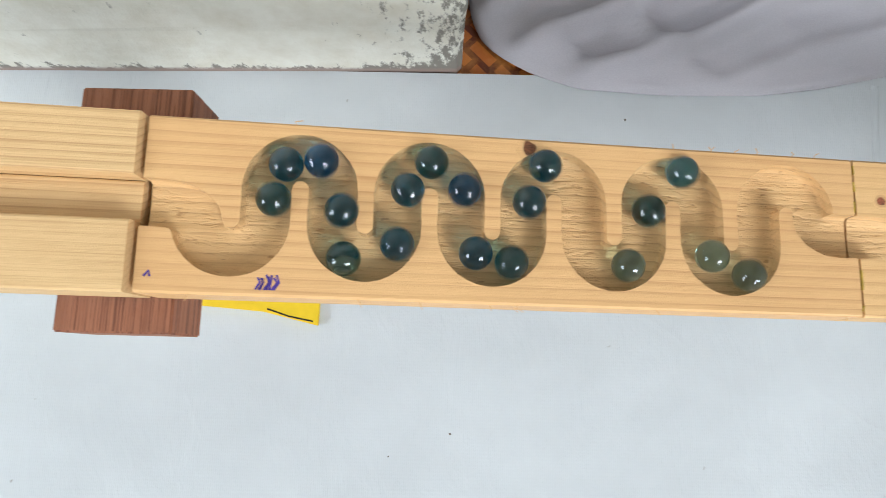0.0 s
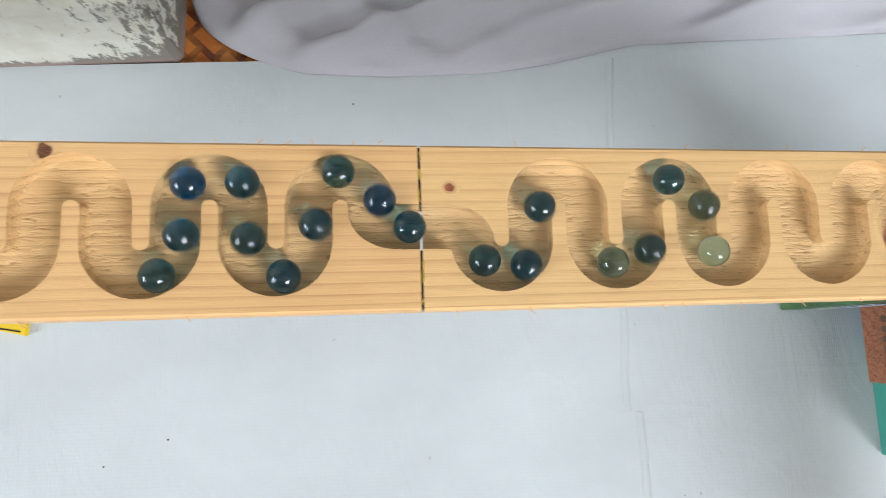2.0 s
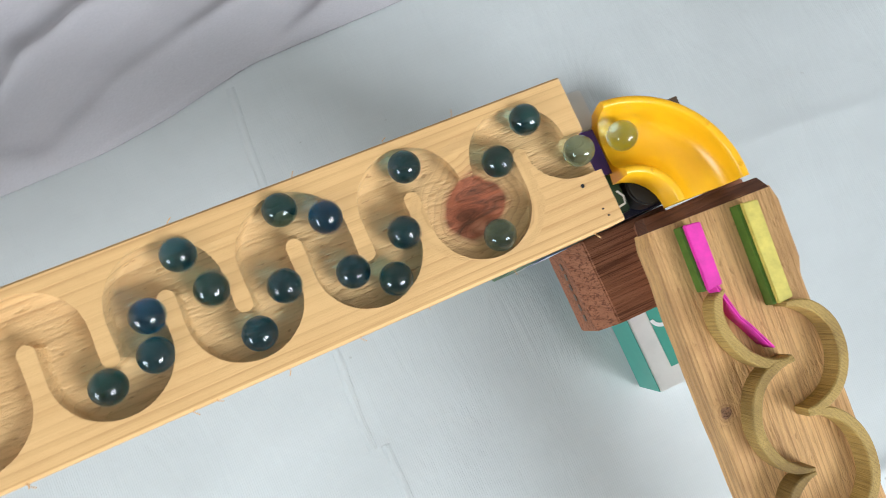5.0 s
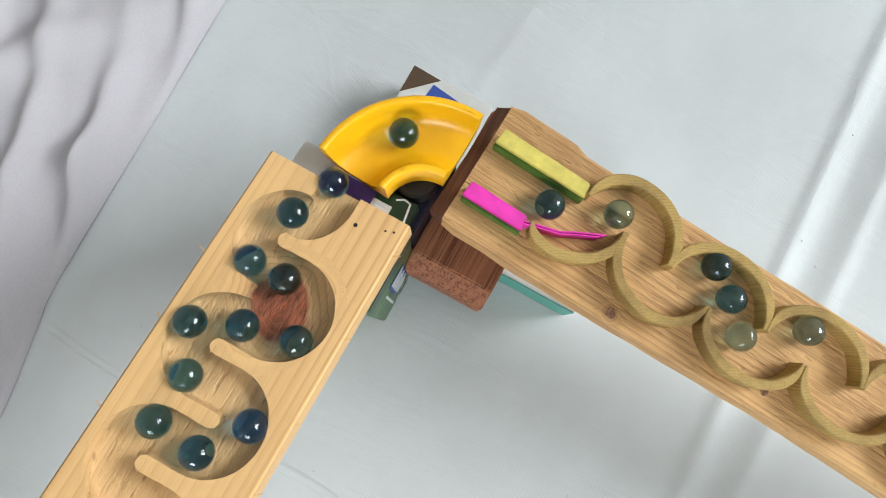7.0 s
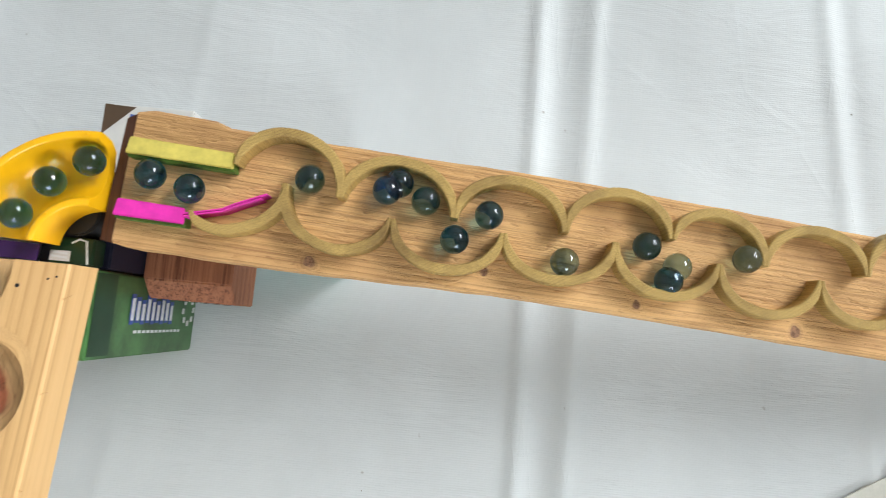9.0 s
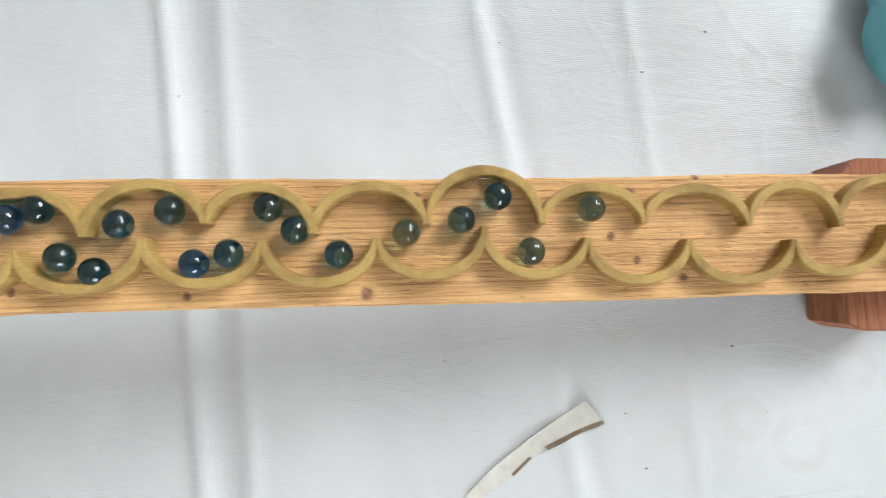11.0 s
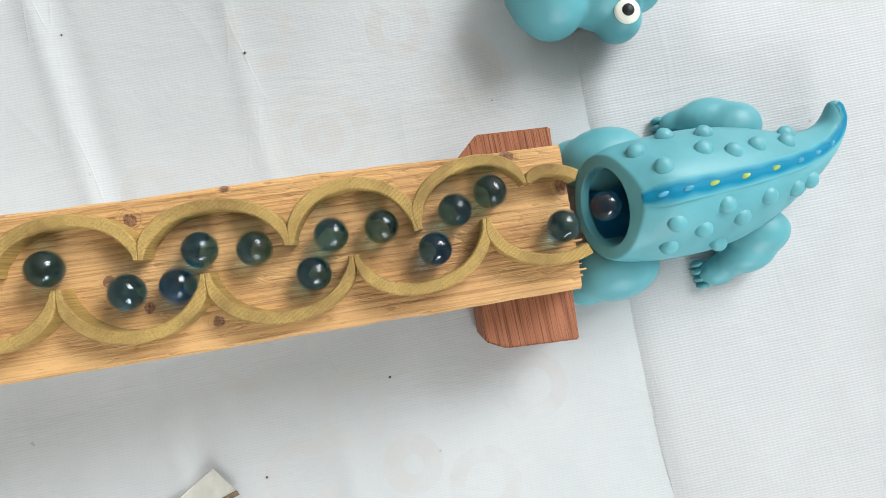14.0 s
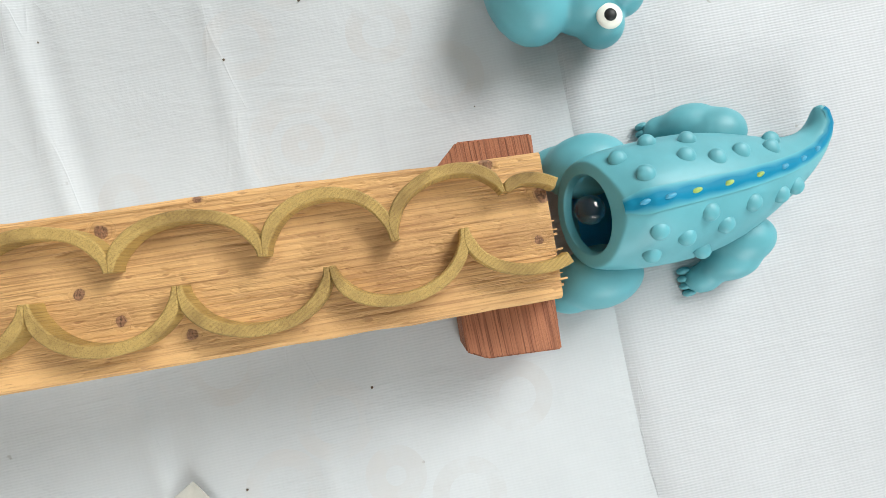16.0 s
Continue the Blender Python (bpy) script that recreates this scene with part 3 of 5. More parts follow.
def cloth():
    """A heap of thin fabric, its hem lying on the sheet, with long soft folds."""
    pts = []
    for a, b in zip(CLOTH_EDGE, CLOTH_EDGE[1:]):
        n = max(2, int((Vector(b) - Vector(a)).length / 0.005))
        pts += [Vector(a).lerp(Vector(b), k / n) for k in range(n)]
    pts.append(Vector(CLOTH_EDGE[-1]))
    for _ in range(4):
        pts = [pts[0]] + [(pts[i - 1] + pts[i] * 2 + pts[i + 1]) / 4 for i in range(1, len(pts) - 1)] + [pts[-1]]
    depth = [0, 0.0008, 0.002, 0.004] + [0.008 + 0.0055 * k for k in range(75)]
    verts, n = [], len(pts)
    for d in depth:
        for i, p in enumerate(pts):
            inward = Vector((min(1, 0.55 + p.x), 1.0)) if p.x > 0.07 else Vector((0.75, 1.0)).lerp(Vector((0.35, 1.0)), max(0, (0.335 - p.y) / 0.09))
            q = p + inward.normalized() * d
            rise = 0.004 * min(1, d / 0.004) + 0.030 * (1 - math.exp(-d / 0.05))
            # long folds that run slantwise from the hem
            amp = min(1, d / 0.025)
            s1 = 0.94 * (q.y - 0.23) - 0.33 * (q.x - 0.1) + 0.022 * noise.noise(Vector((q.x * 7, q.y * 7, 1.7)))
            s2 = 0.70 * (q.y - 0.23) + 0.55 * (q.x - 0.1) + 0.03 * noise.noise(Vector((q.x * 6, q.y * 6, 8.1)))
            f1 = (0.5 + 0.5 * math.sin(s1 / 0.046 * 2 * math.pi + 0.9)) ** 2.4
            f2 = (0.5 + 0.5 * math.sin(s2 / 0.061 * 2 * math.pi)) ** 3.0
            k1 = min(1.0, max(0.0, 0.55 + 1.1 * noise.noise(Vector((q.x * 6, q.y * 9, 3)))))
            k2 = min(1.0, max(0.0, 0.15 + 1.3 * noise.noise(Vector((q.x * 7, q.y * 5, 13)))))
            z = rise + amp * (0.021 * f1 * k1 + 0.016 * f2 * k2 + 0.004 * noise.noise(Vector((q.x * 30, q.y * 30, 5))) - 0.004)
            z += 0.0016 * math.sin(i * 0.21) * math.exp(-d / 0.03) * min(1, d / 0.002)
            verts.append((q.x, q.y, max(0.0034, z + 0.003)))
    faces = [(j * n + i, j * n + i + 1, (j + 1) * n + i + 1, (j + 1) * n + i) for j in range(len(depth) - 1) for i in range(n - 1)]
    me = bpy.data.meshes.new("cloth")
    me.from_pydata(verts, [], faces)
    me.materials.append(CLOTH)
    for p in me.polygons:
        p.use_smooth = True
    ob = tagged(new("cloth", me), "lilac-grey thin fabric heaped in soft folds on the floor", "cloth")
    sol = ob.modifiers.new("thickness", "SOLIDIFY")
    sol.thickness, sol.offset = 0.0012, -1


# ---- the run ----
def top_1(x, y):
    return -0.12238 * x + 0.01223 * y + 0.2371


RADIUS, HALF, DEPTH = 0.008, 0.011, 0.0095


def groove_line():
    """The middle of the winding groove through both pine boards, end to end."""
    p = [(-0.1355, 0.066), (-0.126, 0.066), (-0.120, 0.065), (-0.115, 0.0625)]
    def turn(x, y, a0, a1):
        for k in range(17):
            a = a0 + (a1 - a0) * k / 16
            p.append((x + 0.01475 * math.cos(a), y + 0.01475 * math.sin(a)))
    for k in range(5):
        turn(-0.097 + 0.0588 * k, 0.05975, math.pi, 2 * math.pi)
        turn(-0.0676 + 0.0588 * k, 0.07525, math.pi, 0)
    p[-1:] = [(0.182, 0.072), (0.1845, 0.069), (0.189, 0.0666), (0.195, 0.066), (0.205, 0.066), (0.2175, 0.066), (0.2235, 0.065), (0.228, 0.0625)]
    for k in range(5):
        turn(0.2445 + 0.0584 * k, 0.05975, math.pi, 2 * math.pi)
        turn(0.2737 + 0.0584 * k, 0.07525, math.pi, 0)
    p[-1:] = [(0.5215, 0.072), (0.524, 0.069), (0.5285, 0.066), (0.534, 0.065), (0.543, 0.065)]
    return np.array(p)


def even(p, step):
    s = np.r_[0, np.cumsum(np.linalg.norm(np.diff(p, axis=0), axis=1))]
    q = np.linspace(0, s[-1], max(2, int(round(s[-1] / step)) + 1))
    return np.stack([np.interp(q, s, p[:, k]) for k in range(p.shape[1])], 1)


LINE = even(groove_line(), 0.0011)


def grooved_board(name, label, x0, x1, material, routed, thick=0.026, pool=None):
    y0, y1 = 0.0258, 0.1062
    sel = LINE[(LINE[:, 0] >= x0 - 1e-6) & (LINE[:, 0] <= x1 + 1e-6)]
    sel = sel[1:-1]
    sel = np.vstack([[x0, sel[0][1]], sel, [x1, sel[-1][1]]])
    tan = np.gradient(sel, axis=0)
    tan /= np.linalg.norm(tan, axis=1)[:, None]
    nor = np.stack([-tan[:, 1], tan[:, 0]], 1)
    tan[0] = tan[-1] = (1, 0)
    nor[0] = nor[-1] = (0, 1)
    left, right = sel + nor * HALF, sel - nor * HALF
    if pool:
        near = np.abs(left[:, 0] - pool) < 0.012
        left[near, 1] = np.maximum(left[near, 1], 0.0765)
    # the turned edge of the cutter leaves a slightly uneven rim
    for i in range(1, len(sel) - 1):
        k = 0.00022 * noise.noise(Vector((i * 0.21, x0, 0)))
        left[i] += nor[i] * k
        right[i] += nor[i] * k
    # the cutter leaves a sharp corner where it turned tightly
    for side in (left, right):
        i = 0
        while i < len(side) - 2:
            for j in range(min(len(side) - 2, i + 45), i + 1, -1):
                hit = intersect_line_line_2d(Vector(side[i]), Vector(side[i + 1]), Vector(side[j]), Vector(side[j + 1]))
                if hit:
                    side[i + 1:j + 1] = (hit.x, hit.y)
                    i = j
                    break
            i += 1
    base = thing(name, label, "track board", ((x0 + x1) / 2, 0.066, top_1((x0 + x1) / 2, 0.066) - thick))
    bm = bmesh.new()
    E = 0.0012
    def V(x, y, d=0.0):
        return bm.verts.new((x, y, top_1(x, y) - d))
    L, R = [V(*q) for q in left], [V(*q) for q in right]
    # top faces on both sides of the groove, rounded long edges, ends and underside
    a0, a1 = V(x0, y1 - E), V(x1, y1 - E)
    b0, b1 = V(x0, y0 + E), V(x1, y0 + E)
    for loop in (L + [a1, a0], [b0, b1] + R[::-1]):
        keep = [v for k, v in enumerate(loop) if (v.co - loop[k - 1].co).length > 2e-6]
        loop = keep
        flat = [Vector((v.co.x, v.co.y)) for v in loop]
        n = len(flat)
        _, _, tris, ids, _, _ = delaunay_2d_cdt(flat, [(k, (k + 1) % n) for k in range(n)], [], 1, 1e-7)
        for t in tris:
            q = [loop[ids[k][0]] for k in t if ids[k]]
            if len(set(q)) == 3:
                bm.faces.new(q)
    c0, c1, d0, d1 = V(x0, y1, E), V(x1, y1, E), V(x0, y0, E), V(x1, y0, E)
    e0, e1, f0, f1 = V(x0, y1, thick), V(x1, y1, thick), V(x0, y0, thick), V(x1, y0, thick)
    for q in ((a0, a1, c1, c0), (c0, c1, e1, e0), (b1, b0, d0, d1), (d1, d0, f0, f1), (e0, e1, f1, f0)):
        bm.faces.new(q)
    sections = []
    for q, l, r in zip(sel, left, right):
        row = []
        for k, (s, d) in enumerate([(0.0, 0.0007), (0.0, 0.0050), (0.0, DEPTH - 0.0016), (0.055, DEPTH - 0.0003), (0.3, DEPTH), (0.5, DEPTH + 0.0001), (0.7, DEPTH), (0.945, DEPTH - 0.0003), (1.0, DEPTH - 0.0016), (1.0, 0.0050), (1.0, 0.0007)]):
            row.append(l + (r - l) * s)
            row[-1] = (row[-1][0], row[-1][1], d)
        sections.append(row)
    ends = {}
    for which, idx, (ca, cc, ce), (cb, cd, cf) in (("start", 0, (a0, c0, e0), (b0, d0, f0)), ("end", -1, (a1, c1, e1), (b1, d1, f1))):
        prof = [V(*q) for q in sections[idx]]
        loop = [ca, L[idx]] + prof + [R[idx], cb, cd, cf, ce, cc]
        bm.faces.new(loop)
    body = part("board", bm, material, base)
    bm = bmesh.new()
    rows = []
    for l, r, row in zip(left, right, sections):
        full = [(l[0], l[1], 0.0)] + row + [(r[0], r[1], 0.0)]
        rows.append([bm.verts.new((x, y, top_1(x, y) - d)) for x, y, d in full])
    for p, q in zip(rows, rows[1:]):
        for k in range(len(p) - 1):
            bm.faces.new((p[k], q[k], q[k + 1], p[k + 1]))
    part("groove", bm, routed, base, "routed winding groove with fuzzy cut grain", True)
    return base


def pine_boards():
    a = grooved_board("grooved_board", "pine board with winding routed marble groove and small knot", -0.1355, 0.2046, PINE_A, ROUTED_A)
    b = grooved_board("grooved_board", "pine board with winding marble groove and large red knot", 0.2058, 0.5435, PINE_B, ROUTED_B, 0.026, 0.478)
    rng = random.Random(5)
    # pen scribble and small nail holes
    for k in range(8):
        x = -0.0845 + 0.0012 * k + rng.uniform(-0.0004, 0.0004)
        pts = [(x, 0.0288), (x + rng.uniform(0.0005, 0.0025), 0.0322), (x + 0.0008, 0.0358 - rng.uniform(0, 0.002))]
        part("pen_mark", ribbon(pts, 0.0009, 0, 0.0002, lambda x, y, z: (x, y, top_1(x, y) + z), 0.0), INK, a, "purple pen scribble")
    part("pen_mark", ribbon([(-0.1315, 0.033), (-0.1295, 0.0355), (-0.129, 0.033)], 0.001, 0, 0.0002, lambda x, y, z: (x, y, top_1(x, y) + z), 0.0), INK, a)
    for (x, y, r) in ((0.5306, 0.0496, 0.0011), (0.5352, 0.0352, 0.0006), (0.5366, 0.0312, 0.0006)):
        pts = [(x + r * math.cos(k * 0.785), y + r * math.sin(k * 0.785)) for k in range(8)]
        part("nail_hole", prism(pts, 0, 0.0002, 0, lambda x, y, z: (x, y, top_1(x, y) + z)), BLACK, b, "small dark nail hole")
    # black strips sunk in the butt joint, standing in for the gap's shade
    for y0, y1 in ((0.0262, 0.0548), (0.0772, 0.1058)):
        part("joint_shade", prism(rect(0.2044, y0, 0.2060, y1), -0.020, -0.0035, 0, lambda x, y, z: (x, y, top_1(x, y) + z)), BLACK, b, "black strip standing in for the shade in the joint")
    # dried glue along the butt joint
    for k in range(9):
        y = 0.029 + 0.073 * k / 8 + rng.uniform(-0.003, 0.003)
        if 0.053 < y < 0.079:
            continue
        pts = [(0.2051 + rng.uniform(-0.0008, 0.0008), y - rng.uniform(0.001, 0.004)), (0.2053 + rng.uniform(-0.0006, 0.0006), y + rng.uniform(0.001, 0.004))]
        part("glue", ribbon(pts, rng.uniform(0.0006, 0.0013), -0.002, 0.0003, lambda x, y, z: (x, y, top_1(x, y) + z), 0.0002), GLUE, b, "dried yellow glue")
    # torn fibres standing off the sawn edges
    for ob, x0, x1 in ((a, -0.13, 0.20), (b, 0.21, 0.54)):
        for k in range(16):
            x, up = rng.uniform(x0, x1), rng.random() < 0.5
            y = 0.1058 if up else 0.0262
            s = 1 if up else -1
            pts = [(x, y), (x + rng.uniform(-0.0008, 0.0015), y + s * rng.uniform(0.0008, 0.002)), (x + rng.uniform(-0.001, 0.003), y + s * rng.uniform(0.002, 0.0042))]
            part("fibre", ribbon(pts, 0.00035, -0.0012, -0.0008, lambda x, y, z: (x, y, top_1(x, y) + z), 0.0), PINE_A, ob)
    # feeder board with a straight channel
    f = thing("feeder_board", "pine feeder board with straight marble channel", "track board", (-0.33, 0.067, 0.24))
    t = lambda x, y: top_1(x, y) + 0.003
    put = lambda x, y, z: (x, y, t(x, y) + z)
    def bar(y0, y1, z1):
        bm = bmesh.new()
        xs = (-0.62, -0.1385)
        prof = [(y0, -0.027), (y0, z1 - 0.0014), (y0 + 0.0004, z1 - 0.0004), (y0 + 0.0014, z1), (y1 - 0.0014, z1), (y1 - 0.0004, z1 - 0.0004), (y1, z1 - 0.0014), (y1, -0.027)]
        r = [[bm.verts.new(put(x, y, z)) for y, z in prof] for x in xs]
        for k in range(8):
            bm.faces.new((r[0][k], r[0][(k + 1) % 8], r[1][(k + 1) % 8], r[1][k]))
        bm.faces.new(r[0])
        bm.faces.new(r[1][::-1])
        return bm
    part("rail", bar(0.0775, 0.1070, 0.0), PINE_C, f)
    part("rail", bar(0.0255, 0.0575, 0.0), PINE_C, f)
    part("channel", bar(0.0577, 0.0773, -0.0105), PINE_C, f, "pale channel floor between the rails")


# board 2: along u downhill, v across, w up from its face
U = Vector((-0.05305, -0.99859))
Vv = Vector((0.99859, -0.05305))
START = Vector((0.593, 0.017))


def top_2(y):
    return 0.1133 * y + 0.1547


def on_2(u, v, w=0.0):
    p = START + U * u + Vv * v
    return (p.x, p.y, top_2(p.y) + w)


LOWER = [(0.044, -0.014), (0.090, 0.009), (0.148, -0.001), (0.209, 0.001), (0.272, 0.006), (0.333, 0.003), (0.394, 0.003), (0.454, 0.008), (0.513, 0.000), (0.573, -0.002), (0.637, -0.004), (0.700, 0.004)]
UPPER = [(0.062, 0.015), (0.119, 0.006), (0.181, 0.005), (0.243, 0.007), (0.304, 0.013), (0.360, 0.006), (0.422, 0.010), (0.487, 0.009), (0.547, 0.008), (0.610, 0.005), (0.668, 0.003), (0.722, 0.018)]


SAGS = (0.0255, 0.0255, 0.0250, 0.0245, 0.0222, 0.0236, 0.0300, 0.0205, 0.0210, 0.0248, 0.0205)  # how far each upper ring bulges


def half_ring(a, b, side, sag, part_of=1.0, back=0.0):
    """A slice of bamboo between two cusps, bulging to one side."""
    a, b = Vector(a), Vector(b)
    d = (b - a).normalized()
    out = Vector((-d.y, d.x)) * side
    c, half = (a + b) / 2, (b - a).length / 2 - 0.0010
    pts = []
    for k in range(25):
        t = math.pi * (back + (part_of - back) * k / 24)
        e = 0.00035 * noise.noise(Vector((a.x * 50 + k * 0.3, side * 3, 1)))
        pts.append(tuple(c - d * (half * math.cos(t)) + out * ((sag + e) * math.sin(t) ** 0.92)))
    return ribbon(pts, 0.0056, -0.0004, 0.0122 + 0.0006 * noise.noise(Vector((a.x * 40, side, 0))), on_2, 0.0007, 0.62, part_of < 1)


def lower_track():
    tr = thing("marble_track", "rough plank marble track with bamboo half rings", "marble track", (0.575, -0.35, top_2(-0.35) - 0.022))
    bm = bmesh.new()
    rows = []
    n = 90
    for i in range(n + 1):
        u = 0.0036 + 0.7404 * i / n
        hi = 0.0365 + 0.0012 * noise.noise(Vector((u * 9, 0, 1))) + 0.0005 * noise.noise(Vector((u * 60, 0, 1))) + (0.003 * math.exp(-((u - 0.25) / 0.12) ** 2))
        lo = -0.0365 + 0.001 * noise.noise(Vector((u * 8, 4, 1))) + 0.0006 * noise.noise(Vector((u * 50, 4, 1))) + (0.004 * math.exp(-((u - 0.27) / 0.14) ** 2))
        if u < 0.047:
            hi += 0.0028
        hi -= 0.004 * max(0.0, 1 - u / 0.009)
        lo += 0.002 * max(0.0, 1 - u / 0.009)
        e = 0.0016
        prof = [(hi, -0.022), (hi, -e), (hi - e, 0), (hi * 0.5, 0.0002), (0, 0.0001), (lo * 0.5, 0), (lo + e, 0), (lo, -e), (lo, -0.022)]
        ragged = (0.0012 * noise.noise(Vector((0, i, 3))) if i == n else 0)
        rows.append([bm.verts.new(on_2(u + (0.0014 * noise.noise(Vector((v * 400, w * 300, 2))) if i in (0, n) else 0) + ragged, v, w)) for v, w in prof])
    for p, q in zip(rows, rows[1:]):
        for k in range(9):
            bm.faces.new((p[k], p[(k + 1) % 9], q[(k + 1) % 9], q[k]))
    bm.faces.new(rows[0])
    bm.faces.new(rows[-1][::-1])
    part("plank", bm, SCRAP, tr)
    slope = prism([(-0.0040, -0.0345), (0.0040, -0.0355), (0.0040, 0.0352), (-0.0030, 0.0330)], -0.016, 0.0005, 0.0)
    for v in slope.verts:
        v.co.z -= 0.0045 if v.co.x < 0 and v.co.z > -0.01 else 0.0
        v.co = on_2(*v.co)
    part("end_strip", slope, SCORCHED, tr, "dark scorched slanting edge of the plank")
    for i, (a, b) in enumerate(zip(LOWER, LOWER[1:])):
        part("half_ring", half_ring(a, b, -1, (0.016, 0.0255)[i] if i < 2 else 0.0236), BAMBOO, tr)
    for i, (a, b) in enumerate(zip(UPPER, UPPER[1:])):
        part("half_ring", half_ring(a, b, 1, SAGS[i]), BAMBOO, tr)
    part("half_ring", half_ring(LOWER[-1], (0.762, -0.001), -1, 0.0215, 0.71), BAMBOO, tr)
    part("half_ring", half_ring(UPPER[-1], (0.752, 0.010), 1, 0.0080, 0.70), BAMBOO, tr)
    # painted guide sticks at the start
    def stick(u0, u1, v0, v1, u2, u3, top, label):
        quad = [(u0, v0), (u2, v0 + 0.0005), (u3, v1), (u0 + 0.001, v1)]
        low = part("guide_stick", prism([(p[0], p[1] - 0.0012) for p in quad], 0.0, 0.0085, 0.0004, on_2), GREEN, tr, "green under layer")
        part("guide_stick", prism(quad, 0.0087, 0.0112, 0.0005, on_2), top, tr, label)
    stick(0.007, 0.0, 0.0115, 0.0205, 0.062, 0.061, PALE_YELLOW, "pale yellow painted guide stick")
    stick(0.007, 0.0, -0.0215, -0.0125, 0.0425, 0.0415, PINK, "bright pink painted guide stick")
    part("pink_strip", ribbon([(0.0415, -0.0155), (0.052, -0.0125), (0.0605, -0.0100), (0.066, -0.0065), (0.0815, 0.0015)], 0.0009, 0.001, 0.0115, on_2, 0.0002), PINK, tr, "bent thin pink strip")
    part("pink_strip", ribbon([(0.0415, -0.0170), (0.052, -0.0137), (0.0605, -0.0112), (0.066, -0.0079), (0.079, -0.0012)], 0.0007, 0.001, 0.0118, on_2, 0.0002), PINK, tr)
    # splintered fibres and holes
    rng = random.Random(11)
    for k in range(14):
        v = rng.uniform(-0.03, 0.03)
        u = 0.7435 + rng.uniform(-0.001, 0.002)
        part("splinter", ribbon([(u - 0.004, v), (u + rng.uniform(0.0004, 0.0022), v + rng.uniform(-0.001, 0.001))], rng.uniform(0.0004, 0.0012), -0.003, 0.0003, on_2, 0.0001), SCRAP, tr)
    part("nail_hole", prism([(0.645 + 0.0014 * math.cos(k), -0.0155 + 0.0012 * math.sin(k)) for k in range(0, 6)], 0, 0.0004, 0, on_2), BLACK, tr, "dark nail hole")


def corner_cup():
    """Quarter turn of yellow plastic trough between the boards."""
    c = (0.5525, 0.0243)
    cup = thing("corner_trough", "glossy yellow plastic quarter-turn trough between boards", "trough", (0.585, 0.05, 0.148))
    prof = [(0.0215, 0.150), (0.0215, 0.1725), (0.0222, 0.1735), (0.0248, 0.1735), (0.0256, 0.1725), (0.0270, 0.166), (0.0305, 0.1600), (0.036, 0.1575), (0.044, 0.1572), (0.050, 0.1592), (0.0537, 0.164),
            (0.0555, 0.172), (0.0562, 0.1775), (0.0570, 0.1785), (0.0595, 0.1785), (0.0603, 0.1775), (0.0603, 0.172), (0.0588, 0.160), (0.054, 0.1535), (0.044, 0.1515), (0.032, 0.152)]
    def sink(k, z):
        return -0.0012 * k - 0.006 * k * max(0.0, (z - 0.162) / 0.0165)
    bm = bmesh.new()
    rows = []
    n = 32
    for i in range(n + 1):
        a = radians(87 - 90 * i / n)
        rows.append([bm.verts.new((c[0] + r * math.cos(a), c[1] + r * math.sin(a), z + sink(i / n, z))) for r, z in prof])
    for p, q in zip(rows, rows[1:]):
        for k in range(len(p)):
            bm.faces.new((p[k], p[(k + 1) % len(p)], q[(k + 1) % len(p)], q[k]))
    bm.faces.new(rows[0])
    bm.faces.new(rows[-1][::-1])
    part("trough", bm, YELLOW, cup, "", True)
    for a, r in ((82, 0.0582), (29, 0.0582), (3, 0.0582), (50, 0.0235)):
        x, y = c[0] + r * math.cos(radians(a)), c[1] + r * math.sin(radians(a))
        z = 0.1784 if r > 0.04 else 0.1734
        z += sink((87 - a) / 90, z)
        part("rivet", prism([(x + 0.0011 * math.cos(k), y + 0.0011 * math.sin(k)) for k in range(6)], z, z + 0.0008, 0.0002), YELLOW, cup, "small moulded pip")
    tagged(from_bm("purple_shim", prism([(0.5442, 0.052), (0.5530, 0.051), (0.5535, 0.0765), (0.5445, 0.0775)], 0.1574, 0.1583, 0.0002), PURPLE), "dark purple card shim under the trough mouth", "shim")


def hard_block(name, label, x0, y0, x1, y1, z0, z1, mat, chamfer=0.0, side="x"):
    ob = thing(name, label, "wood block", ((x0 + x1) / 2, (y0 + y1) / 2, z0), "red hardwood blocks")
    bm = box_bm(x0, y0, z0, x1, y1, z1, 0.0)
    if chamfer:
        es = [e for e in bm.edges if all(abs(v.co.z - z1) < 1e-6 for v in e.verts) and (all(abs(v.co.x - x0) < 1e-6 for v in e.verts) if side == "x" else all(abs(v.co.y - y1) < 1e-6 for v in e.verts))]
        bmesh.ops.bevel(bm, geom=es, offset=chamfer, segments=1, affect="EDGES")
    bmesh.ops.bevel(bm, geom=list(bm.edges), offset=0.0008, segments=2, affect="EDGES", clamp_overlap=True)
    part("block", bm, mat, ob)
    return ob


